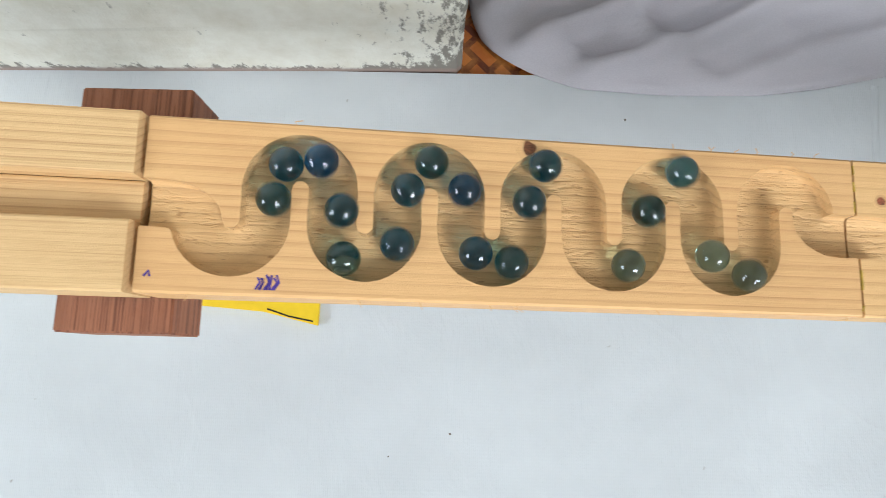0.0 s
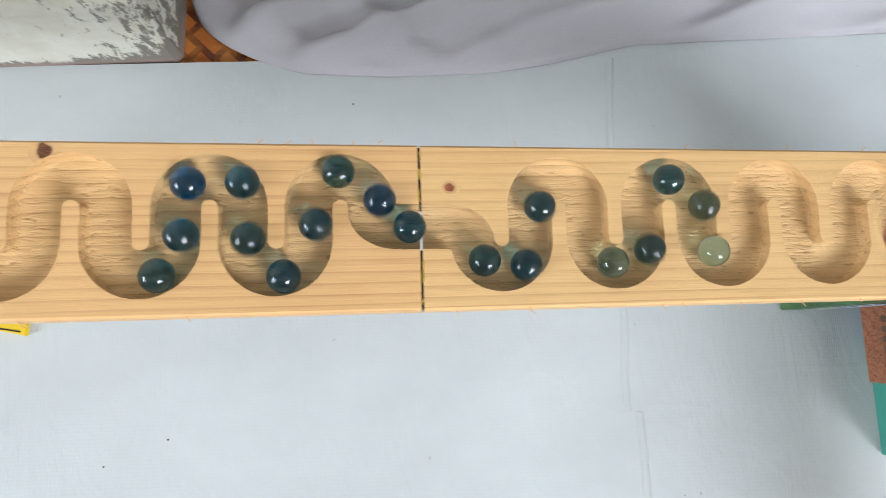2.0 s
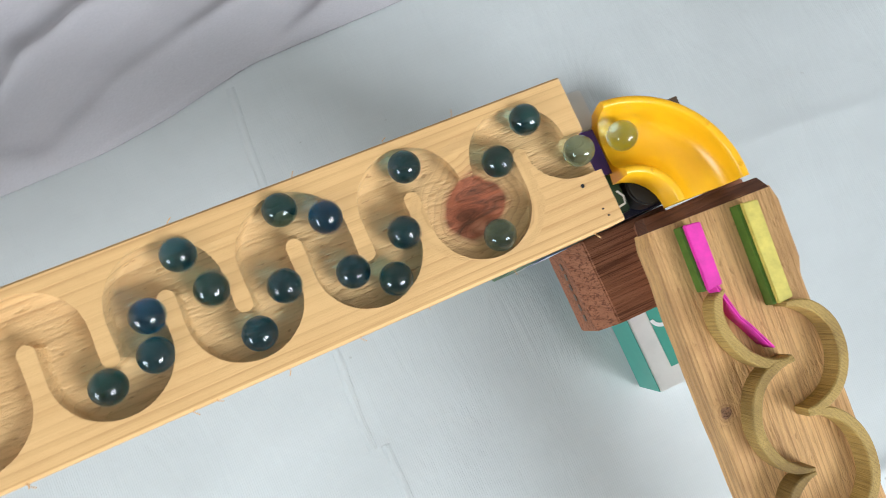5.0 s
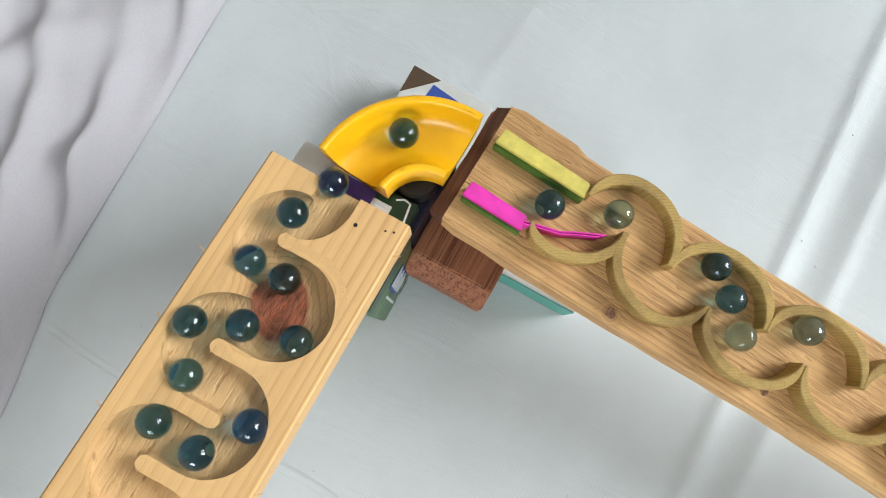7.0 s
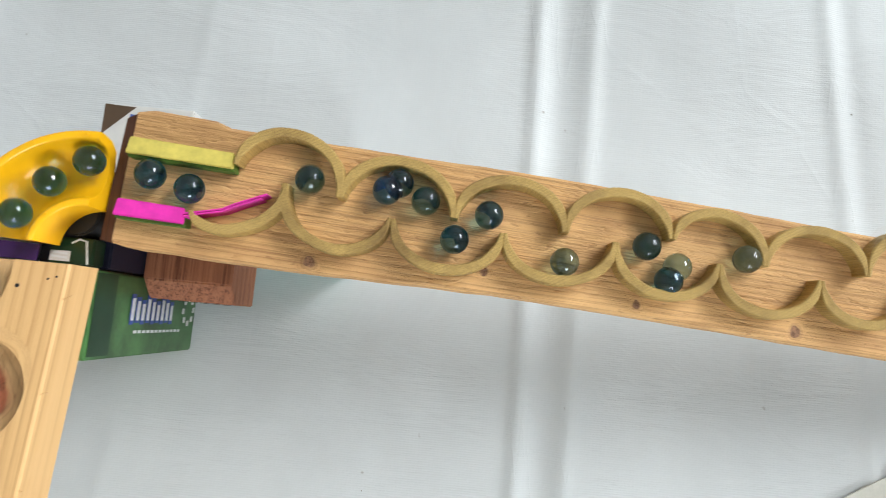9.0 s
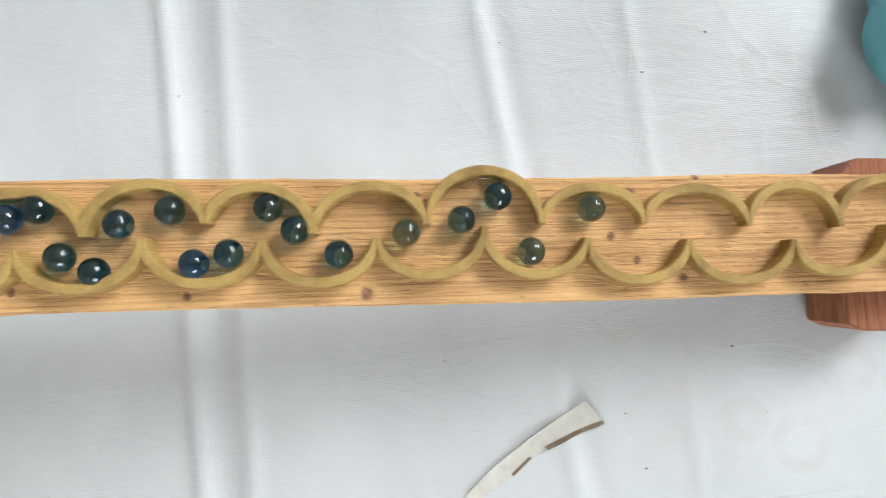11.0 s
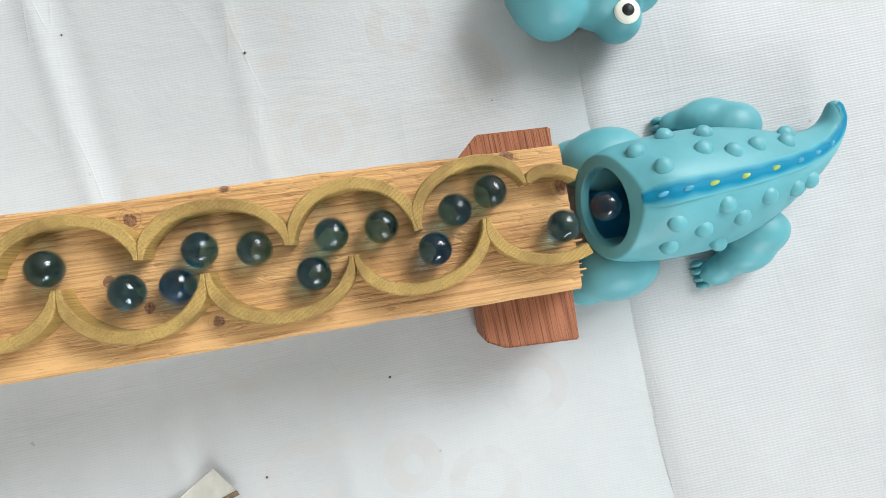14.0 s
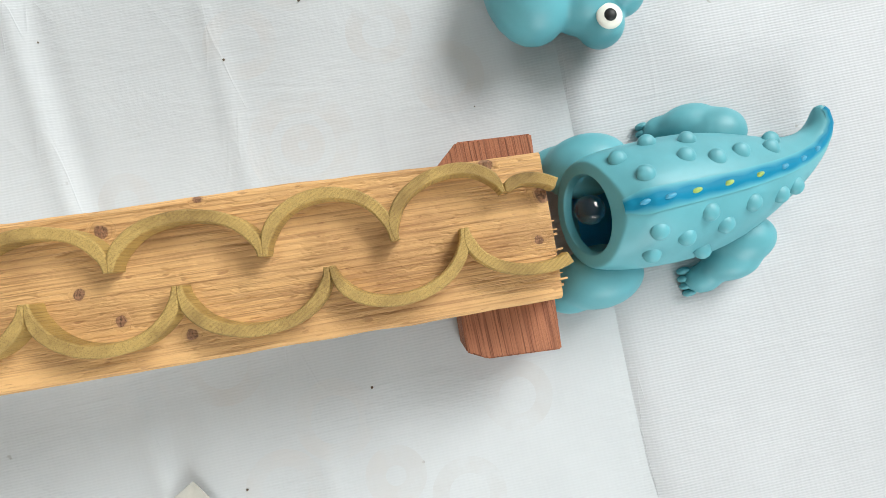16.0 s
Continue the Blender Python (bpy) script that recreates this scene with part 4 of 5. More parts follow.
def supports():
    a = hard_block("wood_block", "dark red hardwood block under the board joint", -0.1850, 0.0090, -0.1290, 0.1310, 0.190, 0.2262, REDWOOD_Y)
    tagged(from_bm("support_post", box_bm(-0.188, 0.062, 0.0015, -0.150, 0.108, 0.1898, 0.001), REDWOOD), "plain red hardwood post under the block", "wood block")
    b = hard_block("wood_block", "red hardwood block with chamfer and stamped marks", 0.5300, -0.0295, 0.600, 0.026, 0.0445, 0.093, REDWOOD, 0.012, "x")
    for k in range(6):
        y = -0.022 + 0.0072 * k
        part("stamp", prism([(0, 0), (0.0045, 0), (0.0045, 0.0045), (0, 0.0045)], 0, 0.0003, 0, lambda p, q, r, y=y: (0.5298 - r, y + p, 0.066 + q)), BROWN_CARD, b, "dark stamped mark")
    tagged(from_bm("spacer", box_bm(0.575, -0.028, 0.0932, 0.632, 0.022, 0.1305, 0.001), REDWOOD), "red hardwood spacer under the plank", "wood block")
    # block under the low end, standing on the sheet
    c = thing("wood_block", "red hardwood block with sawn corner under the track end", "wood block", (0.547, -0.705, 0.002), "red hardwood blocks")
    ax = Vector((0.9985, -0.055))
    pts = [(0.4890, -0.7225), (0.4925, -0.6835), (0.4980, -0.6735), (0.5960, -0.6785), (0.6065, -0.6910), (0.6030, -0.7310)]
    part("block", prism(pts, 0.002, 0.0497, 0.0008), REDWOOD, c)


def carton(name, label, x0, y0, z0, x1, y1, z1, mat):
    ob = thing(name, label, "box", ((x0 + x1) / 2, (y0 + y1) / 2, z0))
    part("carton", box_bm(x0, y0, z0, x1, y1, z1, 0.0009), mat, ob)
    return ob


def boxes():
    # flat teal phone carton under the block
    t = carton("phone_box", "teal and white phone carton lying on the sheet", 0.5625, -0.0895, 0.0022, 0.640, 0.0260, 0.0435, WHITE_CARD)
    z = 0.0436
    part("side_print", box_bm(0.5619, -0.0889, 0.003, 0.5624, -0.002, 0.0428, 0), TEAL, t, "teal printed side")
    part("side_print", box_bm(0.5619, -0.002, 0.003, 0.5624, 0.0255, 0.0428, 0), TEAL_BLUE, t, "blue printed side")
    part("panel", prism([(0.5765, -0.0765), (0.6385, -0.0765), (0.6385, 0.02), (0.5765, 0.02)], z, z + 0.0003), TEAL, t, "teal printed panel")
    ringb = bmesh.new()
    rows = []
    for k in range(22):
        a = radians(-170 + 250 * k / 21)
        rows.append([ringb.verts.new((0.5845 + r * math.cos(a), -0.041 + r * math.sin(a), z + 0.0007)) for r in (0.0085, 0.0058)])
    for p, q in zip(rows, rows[1:]):
        ringb.faces.new((p[0], q[0], q[1], p[1]))
    part("printed_curve", ringb, WHITE_PRINT, t, "white printed curve")
    def tilt(x, y, s, c):
        return [(x + p * math.cos(c) - q * math.sin(c), y + p * math.sin(c) + q * math.cos(c)) for p, q in ((-s, -2 * s), (s, -2 * s), (s, 2 * s), (-s, 2 * s))]
    part("picture", prism(tilt(0.613, -0.042, 0.0168, 0.62), z + 0.0004, z + 0.0008), BLACK, t, "dark printed frame of a device")
    part("picture", prism(tilt(0.613, -0.042, 0.0155, 0.62), z + 0.0009, z + 0.0012), SKY_CARD, t, "blue printed picture")
    # lamp carton standing under the first run
    g = carton("lamp_box", "green lamp carton standing under the pine board", 0.4935, 0.0264, 0.0022, 0.5425, 0.092, 0.1445, GREEN_CARD)
    y = 0.0262
    def face(x0, z0, x1, z1, mat, label="", lift=0.0003, name="label"):
        part(name, box_bm(x0, y - lift, z0, x1, y - lift + 0.0002, z1, 0), mat, g, label)
    face(0.4955, 0.122, 0.5415, 0.1435, DARK_GREEN, "dark green printed band")
    for k in range(9):
        zz = 0.098 - 0.0068 * k
        face(0.513 + 0.001 * (k % 2), zz, 0.5315 - 0.0016 * (k % 3), zz + 0.0052, BLUE_CARD, "blue outlined letters as plain bars", 0.0006)
        face(0.5155, zz + 0.0008, 0.529 - 0.0016 * (k % 3), zz + 0.0044, WHITE_PRINT, "", 0.0009)
    for k in range(12):
        face(0.5075, 0.092 - 0.0058 * k, 0.5093, 0.0962 - 0.0058 * k, WHITE_PRINT, "small white line of print as bars", 0.0006)
    for k in range(8):
        a = k * 0.8
        face(0.5225 + 0.009 * math.cos(a) - 0.002, 0.0165 + 0.009 * math.sin(a) - 0.002, 0.5225 + 0.009 * math.cos(a) + 0.002, 0.0165 + 0.009 * math.sin(a) + 0.002, WHITE_CARD, "", 0.0005)
    part("side_print", box_bm(0.5427, 0.029, 0.003, 0.5432, 0.0915, 0.144, 0), DARK_GREEN, g, "dark side of the carton")
    # navy carton that stands under the trough, with a small green box on it
    carton("navy_box", "plain dark navy carton standing under the trough", 0.5437, 0.0268, 0.0022, 0.600, 0.0675, 0.1325, NAVY)
    k = carton("green_box", "small dark green box with white printed outline", 0.5440, 0.0300, 0.1327, 0.5592, 0.0545, 0.1446, DARK_GREEN)
    def outline(pts):
        part("printed_line", ribbon(pts, 0.0011, 0.1446, 0.1449, None, 0.0), WHITE_PRINT, k, "white printed outline")
    outline([(0.5450, 0.0325), (0.5575, 0.0345), (0.5583, 0.0385), (0.5560, 0.0425)])
    for x, w in ((0.5478, 0.0048), (0.5500, 0.0040)):
        outline([(x, 0.0440), (x + 0.0006, 0.0530)])
    part("printed_patch", prism(rect(0.5458, 0.0425, 0.5515, 0.0538), 0.1446, 0.14475), WHITE_CARD, k, "pale printed patch")
    # white and blue carton lying beyond it on the sheet
    w = carton("memory_box", "white carton with blue panel and brown corner beside the trough", 0.603, 0.0300, 0.0022, 0.6665, 0.0955, 0.0435, WHITE_CARD)
    z = 0.0436
    part("corner", prism([(0.6662, 0.0952), (0.6652, 0.0725), (0.6435, 0.0952)], z, z + 0.0003), BROWN_CARD, w, "brown printed corner")
    part("panel", prism([(0.6060, 0.0330), (0.6545, 0.0330), (0.6600, 0.0760), (0.6500, 0.0770), (0.6060, 0.0770)], z, z + 0.0002), BLUE_CARD, w, "blue printed panel")
    text_curve("print", "8GB | 128GB", 0.0046, pose(0.6572, 0.0862, z + 0.0006, 0, 0, -48), WHITE_PRINT, w, "white printed capacity")
    # pale carton corner with large figures
    v = carton("pale_box", "pale carton end with large black figures", 0.5443, 0.0790, 0.0022, 0.5605, 0.1015, 0.1492, WHITE_CARD)
    text_curve("print", "36", 0.0075, pose(0.5490, 0.0885, 0.1494, 0, 0, 95), BLACK, v, "black printed figures")
    # small dark spool and glass tray edge beside the trough
    s = thing("spool", "dark round spool between board and trough", "spool", (0.5715, 0.0390, 0.1326))
    bm = bmesh.new()
    bmesh.ops.create_cone(bm, cap_ends=True, segments=28, radius1=0.0115, radius2=0.0115, depth=0.016, matrix=Matrix.Translation((0.5715, 0.0390, 0.1407)))
    bmesh.ops.bevel(bm, geom=[e for e in bm.edges if abs(e.verts[0].co.z - e.verts[1].co.z) < 1e-6], offset=0.001, segments=2, affect="EDGES")
    part("drum", bm, BLACK, s)
    yl = thing("yellow_card", "folded yellow card with dark slot on the sheet", "card", (-0.15, 0.035, 0.002))
    part("card", prism([(-0.205, 0.040), (-0.150, 0.036), (-0.104, 0.0255), (-0.1035, 0.047), (-0.15, 0.07), (-0.205, 0.07)], 0.0025, 0.0075, 0.0006), YELLOW_PAPER, yl)
    part("slot", ribbon([(-0.146, 0.0382), (-0.128, 0.0325), (-0.108, 0.0288)], 0.0012, 0.0074, 0.0078, None, 0.0), BLACK, yl, "dark slot")
    tp = thing("tape_strip", "crumpled strip of dirty clear tape on the sheet", "tape", (0.42, -0.47, 0.003))
    def tz(x, y, z):
        return (x, y, z + 0.003 + 0.0035 * max(0, noise.noise(Vector((x * 60, y * 60, 2)))))
    pts = [(0.454, -0.506), (0.438, -0.517), (0.428, -0.489), (0.417, -0.465), (0.402, -0.445), (0.386, -0.418), (0.3935, -0.414), (0.412, -0.436), (0.428, -0.460), (0.441, -0.482)]
    part("tape", prism(pts, 0, 0.0006, 0, tz), TAPE, tp)
    part("dirty_edge", ribbon([(0.4375, -0.5175), (0.4325, -0.50), (0.4275, -0.4885), (0.422, -0.475)], 0.0032, 0.0005, 0.0014, tz, 0.0003), TAPE_DIRT, tp, "brown dirty crumpled edge")
    part("dirty_edge", ribbon([(0.4165, -0.463), (0.405, -0.449)], 0.0018, 0.0005, 0.0014, tz, 0.0003), TAPE_DIRT, tp)


# ---- the toy ----
def ring_pts(c, n, rx, rn, k=28, flat=0.0):
    """An ellipse of radii rx (across) and rn (along the steep axis) about c, square to n."""
    n = Vector(n).normalized()
    ax = Vector((1, 0, 0)) - n * n.x
    ax.normalize()
    up = n.cross(ax)
    if up.z < 0:
        up = -up
    out = []
    for i in range(k):
        a = 2 * math.pi * i / k
        p = Vector(c) + ax * (rx * math.cos(a)) + up * (rn * math.sin(a))
        p.z = max(p.z, 0.0035)
        out.append(p)
    return out


def toy():
    cro = thing("toy_crocodile", "headless teal vinyl toy crocodile with open neck", "toy", (0.555, -0.82, 0.003))
    spine = [  # middle, direction, half width, half height, how far the crest stands up
        ((0.5575, -0.7478, 0.0472), (0.05, 0.84, 0.54), 0.0222, 0.0162, 0.0),
        ((0.5574, -0.7480, 0.0470), (0.05, 0.84, 0.54), 0.0230, 0.0172, 0.02),
        ((0.5574, -0.7483, 0.0468), (0.05, 0.84, 0.54), 0.0280, 0.0202, 0.20),
        ((0.5573, -0.7486, 0.0466), (0.05, 0.84, 0.54), 0.0290, 0.0214, 0.24),
        ((0.5573, -0.7498, 0.0460), (0.05, 0.84, 0.54), 0.0297, 0.0222, 0.24),
        ((0.5571, -0.7550, 0.0432), (0.05, 0.88, 0.46), 0.0315, 0.0275, 0.16),
        ((0.5562, -0.7660, 0.0380), (0.04, 0.96, 0.25), 0.0338, 0.0335, 0.09),
        ((0.5550, -0.7820, 0.0345), (0.03, 0.99, 0.10), 0.0350, 0.0365, 0.06),
        ((0.5540, -0.8020, 0.0320), (0.02, 1.0, 0.05), 0.0355, 0.0350, 0.06),
        ((0.5535, -0.8220, 0.0300), (0.0, 1.0, 0.10), 0.0335, 0.0325, 0.06),
        ((0.5540, -0.8420, 0.0270), (-0.05, 1.0, 0.12), 0.0280, 0.0285, 0.06),
        ((0.5552, -0.8620, 0.0235), (-0.12, 1.0, 0.12), 0.0205, 0.0235, 0.06),
        ((0.5575, -0.8780, 0.0205), (-0.25, 1.0, 0.08), 0.0150, 0.0175, 0.06),
        ((0.5620, -0.8910, 0.0185), (-0.55, 1.0, -0.05), 0.0112, 0.0135, 0.06),
        ((0.5678, -0.8990, 0.0190), (-1.0, 0.7, -0.15), 0.0088, 0.0100, 0.06),
        ((0.5745, -0.9025, 0.0210), (-1.0, 0.15, -0.25), 0.0070, 0.0074, 0.06),
        ((0.5805, -0.9025, 0.0232), (-1.0, -0.2, -0.25), 0.0050, 0.0052, 0.06),
        ((0.5842, -0.9015, 0.0245), (-1.0, -0.3, -0.25), 0.0022, 0.0024, 0.06)]
    bm = bmesh.new()
    # across direction follows the tail round, so that the rings do not twist
    rings = []
    for c, n, rx, rz, crest in spine:
        n = Vector(n).normalized()
        ax = n.cross(Vector((0, 0, 1))).normalized()
        up = ax.cross(n).normalized()
        row = []
        for i in range(36):
            a = 2 * math.pi * i / 36
            p = Vector(c) + ax * (rx * math.cos(a)) + up * (rz * math.sin(a) * (1 + crest * max(0, math.sin(a)) ** 7))
            p.z = max(p.z, 0.0038)
            row.append(p)
        rings.append(row)
    hole = []
    for c, kx, kz in (((0.5575, -0.7484, 0.0468), 0.0214, 0.0155), ((0.5573, -0.7520, 0.0450), 0.0208, 0.0150)):
        n = Vector((0.05, 0.84, 0.54)).normalized()
        ax = n.cross(Vector((0, 0, 1))).normalized()
        up = ax.cross(n).normalized()
        hole.append([Vector(c) + ax * (kx * math.cos(2 * math.pi * i / 36)) + up * (kz * math.sin(2 * math.pi * i / 36)) for i in range(36)])
    lathe_rings(bm, [hole[1], hole[0]] + rings, False, True)
    bm.normal_update()
    skin = BVHTree.FromBMesh(bm)
    body = part("body", bm, SKIN, cro, "teal vinyl body with tapering tail", True)
    sub = body.modifiers.new("smooth", "SUBSURF")
    sub.levels = sub.render_levels = 1
    # hollow inside
    bm = bmesh.new()
    inner = [hole[1]]
    for c, n, rx, rz in [((0.5565, -0.7600, 0.040), (0.05, 0.9, 0.35), 0.0270, 0.0300), ((0.5552, -0.7800, 0.0345), (0.03, 0.99, 0.1), 0.0310, 0.0318), ((0.5540, -0.8050, 0.0320), (0, 1, 0.05), 0.0310, 0.0300), ((0.5537, -0.8300, 0.0290), (0, 1, 0.1), 0.0260, 0.0255), ((0.554, -0.8450, 0.0270), (0, 1, 0.1), 0.010, 0.010)]:
        n = Vector(n).normalized()
        ax = n.cross(Vector((0, 0, 1))).normalized()
        up = ax.cross(n).normalized()
        inner.append([Vector((p.x, p.y, max(p.z, 0.0062))) for p in (Vector(c) + ax * (rx * math.cos(2 * math.pi * i / 36)) + up * (rz * math.sin(2 * math.pi * i / 36)) for i in range(36))])
    lathe_rings(bm, inner, False, True)
    part("hollow", bm, SKIN_IN, cro, "inside of the hollow body, blue brightened as if lit through", True)
    # legs
    def leg(name, blobs, toes, label):
        bm = bmesh.new()
        for c, r in blobs:
            ellipsoid(bm, c, r)
        lg = part(name, bm, SKIN, cro, label, True)
        rem = lg.modifiers.new("fuse", "REMESH")
        rem.mode, rem.voxel_size, rem.use_smooth_shade = "VOXEL", 0.0016, True
        sm = lg.modifiers.new("soften", "SMOOTH")
        sm.factor, sm.iterations = 0.8, 7
        for c, r in toes:
            bm = bmesh.new()
            ellipsoid(bm, c, r, None, 12, 8)
            part("toe", bm, SKIN, lg, "", True)
    leg("front_leg", [((0.585, -0.7615, 0.022), (0.0185, 0.026, 0.0205)), ((0.589, -0.747, 0.014), (0.013, 0.018, 0.012))], [], "")
    leg("front_leg", [((0.522, -0.7525, 0.022), (0.0185, 0.026, 0.0205)), ((0.517, -0.738, 0.014), (0.013, 0.018, 0.012))], [], "")
    leg("hind_leg", [((0.584, -0.8400, 0.0185), (0.0160, 0.0200, 0.0175)), ((0.594, -0.8290, 0.0155), (0.0120, 0.0185, 0.0140)), ((0.5955, -0.8150, 0.0100), (0.0085, 0.0120, 0.0080))],
        [((0.6005 - 0.0042 * k, -0.8055 + 0.0007 * k * (3 - k) * 0.6, 0.0072), (0.0024, 0.0042, 0.0042)) for k in range(4)], "")
    leg("hind_leg", [((0.5205, -0.8400, 0.0185), (0.0150, 0.0200, 0.0165)), ((0.510, -0.8320, 0.0155), (0.0115, 0.0185, 0.0135)), ((0.504, -0.8160, 0.0100), (0.0090, 0.0120, 0.0080))],
        [((0.4975 + 0.0044 * k, -0.8065 + 0.0007 * k * (3 - k) * 0.6, 0.0072), (0.0024, 0.0042, 0.0042)) for k in range(4)], "")
    # how high the back is over the plan
    def back(x, y):
        hit = skin.ray_cast(Vector((x, y, 0.2)), Vector((0, 0, -1)))[0]
        return hit.z if hit else 0.0
    for (x, y) in [(0.5806, -0.7677), (0.5856, -0.788), (0.5692, -0.7762), (0.5816, -0.8088), (0.573, -0.8014), (0.5682, -0.8172), (0.5684, -0.8332), (0.5663, -0.8541), (0.571, -0.8604),
                   (0.5402, -0.7757), (0.5294, -0.7722), (0.5335, -0.7904), (0.5239, -0.8019), (0.5428, -0.8039), (0.5343, -0.8135), (0.5414, -0.8308), (0.5414, -0.8519), (0.5435, -0.8650)]:
        z = back(x, y)
        if z > 0.01:
            bm = bmesh.new()
            ellipsoid(bm, (x, y, z - 0.0008), (0.0052, 0.0052, 0.0030), None, 18, 10)
            part("bump", bm, SKIN, cro, "", True)
    # painted ridge with lime dashes
    ridge = [(0.5562, -0.7612), (0.5558, -0.7725), (0.5554, -0.785), (0.5546, -0.80), (0.5541, -0.82), (0.5543, -0.84), (0.5550, -0.858), (0.5568, -0.874), (0.5602, -0.8895), (0.5665, -0.9005), (0.572, -0.9048), (0.579, -0.9050), (0.5830, -0.9030)]
    fine = []
    for a, b in zip(ridge, ridge[1:]):
        fine += [Vector(a).lerp(Vector(b), k / 6) for k in range(6)]
    for _ in range(6):
        fine = [fine[0]] + [(fine[i - 1] + fine[i] * 2 + fine[i + 1]) / 4 for i in range(1, len(fine) - 1)] + [fine[-1]]
    bm = bmesh.new()
    paint = bm.verts.layers.float.new("paint")
    rows, total = [], len(fine) - 1
    for i, p in enumerate(fine):
        d = (fine[min(i + 1, total)] - fine[max(i - 1, 0)]).normalized()
        w = 0.0068 * (1 - 0.62 * i / total) * (0.55 + 0.45 * min(1, i / 5))
        row = []
        for k in range(-5, 6):
            q = p + Vector((-d.y, d.x)) * (w * k / 5)
            row.append(bm.verts.new((q.x, q.y, back(q.x, q.y))))
            row[-1][paint] = (1 - (abs(k) / 5) ** 1.6) * (1.0 + 0.15 * math.sin(i * 0.9))
        ok = [v.co.z > 0.012 for v in row]
        z0 = max(v.co.z for v in row)
        for v, k in zip(row, range(-5, 6)):
            if v.co.z < z0 - 0.006:
                v.co.z = z0 - 0.004
            v.co.z += 0.0002 + 0.0009 * (1 - abs(k) / 5)
        rows.append(row)
    for p, q in zip(rows, rows[1:]):
        for k in range(10):
            bm.faces.new((p[k], q[k], q[k + 1], p[k + 1]))
    part("ridge", bm, STRIPE, cro, "bright blue painted ridge", True)
    for k in range(8):
        i = 5 + 6 * k
        p, d = fine[i], (fine[i + 1] - fine[i - 1]).normalized()
        bm = bmesh.new()
        ellipsoid(bm, (p.x, p.y, back(p.x, p.y) + 0.0010), (0.0013, 0.0034 * (1 - 0.05 * k), 0.0012), Matrix.Rotation(math.atan2(d.y, d.x) + math.pi / 2 + 0.15, 3, "Z"), 12, 8)
        part("dash", bm, LIME if k in (2, 3, 4) else PALE_DASH, cro, "lime painted spine" if k in (2, 3, 4) else "pale blue painted spine", True)
    cro.rotation_euler[2] = 0.05
    cro.location += Vector((0.001, -0.0035, 0))
    # the head, lying on the sheet apart from the body
    hd = thing("toy_topper", "teal vinyl crocodile head with bulging white eyes", "toy", (0.69, -0.76, 0.002))
    bm = bmesh.new()
    for c, r in [((0.697, -0.757, 0.026), (0.038, 0.0265, 0.0250)), ((0.700, -0.779, 0.025), (0.030, 0.026, 0.0225)), ((0.680, -0.786, 0.024), (0.019, 0.0200, 0.020)), ((0.6640, -0.7940, 0.0245), (0.0130, 0.0135, 0.0150)), ((0.6795, -0.8100, 0.0245), (0.0130, 0.0130, 0.0150)), ((0.735, -0.765, 0.02), (0.035, 0.026, 0.018))]:
        ellipsoid(bm, c, r)
    h = part("head", bm, SKIN, hd, "", True)
    rem = h.modifiers.new("fuse", "REMESH")
    rem.mode, rem.voxel_size, rem.use_smooth_shade = "VOXEL", 0.0017, True
    sm = h.modifiers.new("soften", "SMOOTH")
    sm.factor, sm.iterations = 0.8, 6
    for (x, y) in ((0.6640, -0.7945), (0.6797, -0.8103)):
        def disc(r, z, mat, parent, name, label):
            bm = bmesh.new()
            ellipsoid(bm, (x, y, z), (r, r, 0.0022), None, 24, 10)
            return part(name, bm, mat, parent, label, True)
        e = disc(0.0074, 0.0390, EYE_WHITE, hd, "eye", "round white painted eye")
        disc(0.0036, 0.0406, BLACK, e, "pupil", "black pupil")
    bm = bmesh.new()
    ellipsoid(bm, (0.6985, -0.7680, 0.0475), (0.0050, 0.0085, 0.0030))
    part("nostril_pad", bm, SKIN_IN, hd, "dark blue hollow", True)
    bm = bmesh.new()
    ellipsoid(bm, (0.6990, -0.7900, 0.0470), (0.0065, 0.0105, 0.0040))
    part("brow", bm, SKIN, hd, "", True)
    hd.location += Vector((-0.0045, 0.0045, 0))


# ---- specks ----
def specks():
    """Small dark crumbs and hairs lying on the sheet."""
    rng = random.Random(21)
    for (x, y) in [(0.151, 0.209), (0.691, -0.572), (0.4835, -0.617), (0.4417, -0.5346), (0.833, -0.291), (0.80, -0.227)] + [(rng.uniform(-0.2, 0.75), rng.uniform(-0.2, -0.02)) for _ in range(3)] + [(rng.uniform(0.4, 0.8), rng.uniform(-0.75, -0.2)) for _ in range(6)]:
        r = rng.uniform(0.0004, 0.0010)
        bm = bmesh.new()
        bmesh.ops.create_icosphere(bm, subdivisions=1, radius=r, matrix=Matrix.Translation((x, y, tarp_height(x, y) + 0.0006)))
        tagged(from_bm("crumb", bm, BROWN_CARD), "tiny dark crumb on the white sheet", "crumb", "crumbs on the sheet")


# ---- marbles ----
MARBLE_ROWS = {}  # for each marble: seconds, millimetres along the run, millimetres aside
MARBLE_ROWS[0] = [(0, 550, -3), (0.5, 645, 0), (1, 763, -7), (1.5, 847, -5), (2, 942, 5), (2.5, 1023, 7), (3, 1107, -4), (3.5, 1152, 6), (4, 1210, -5), (4.5, 1266, 4), (5, 1331, 1), (5.2, 1376, 3), (7.3, 1622, 3), (7.5, 1634, -2), (7.8, 1650, 8), (8, 1666, 8), (8.2, 1684, 11), (10.3, 1834, 7), (10.5, 1850, 9), (11, 1909, -0), (11.5, 1980, 2), (12, 2046, 2), (12.5, 2098, 1)]
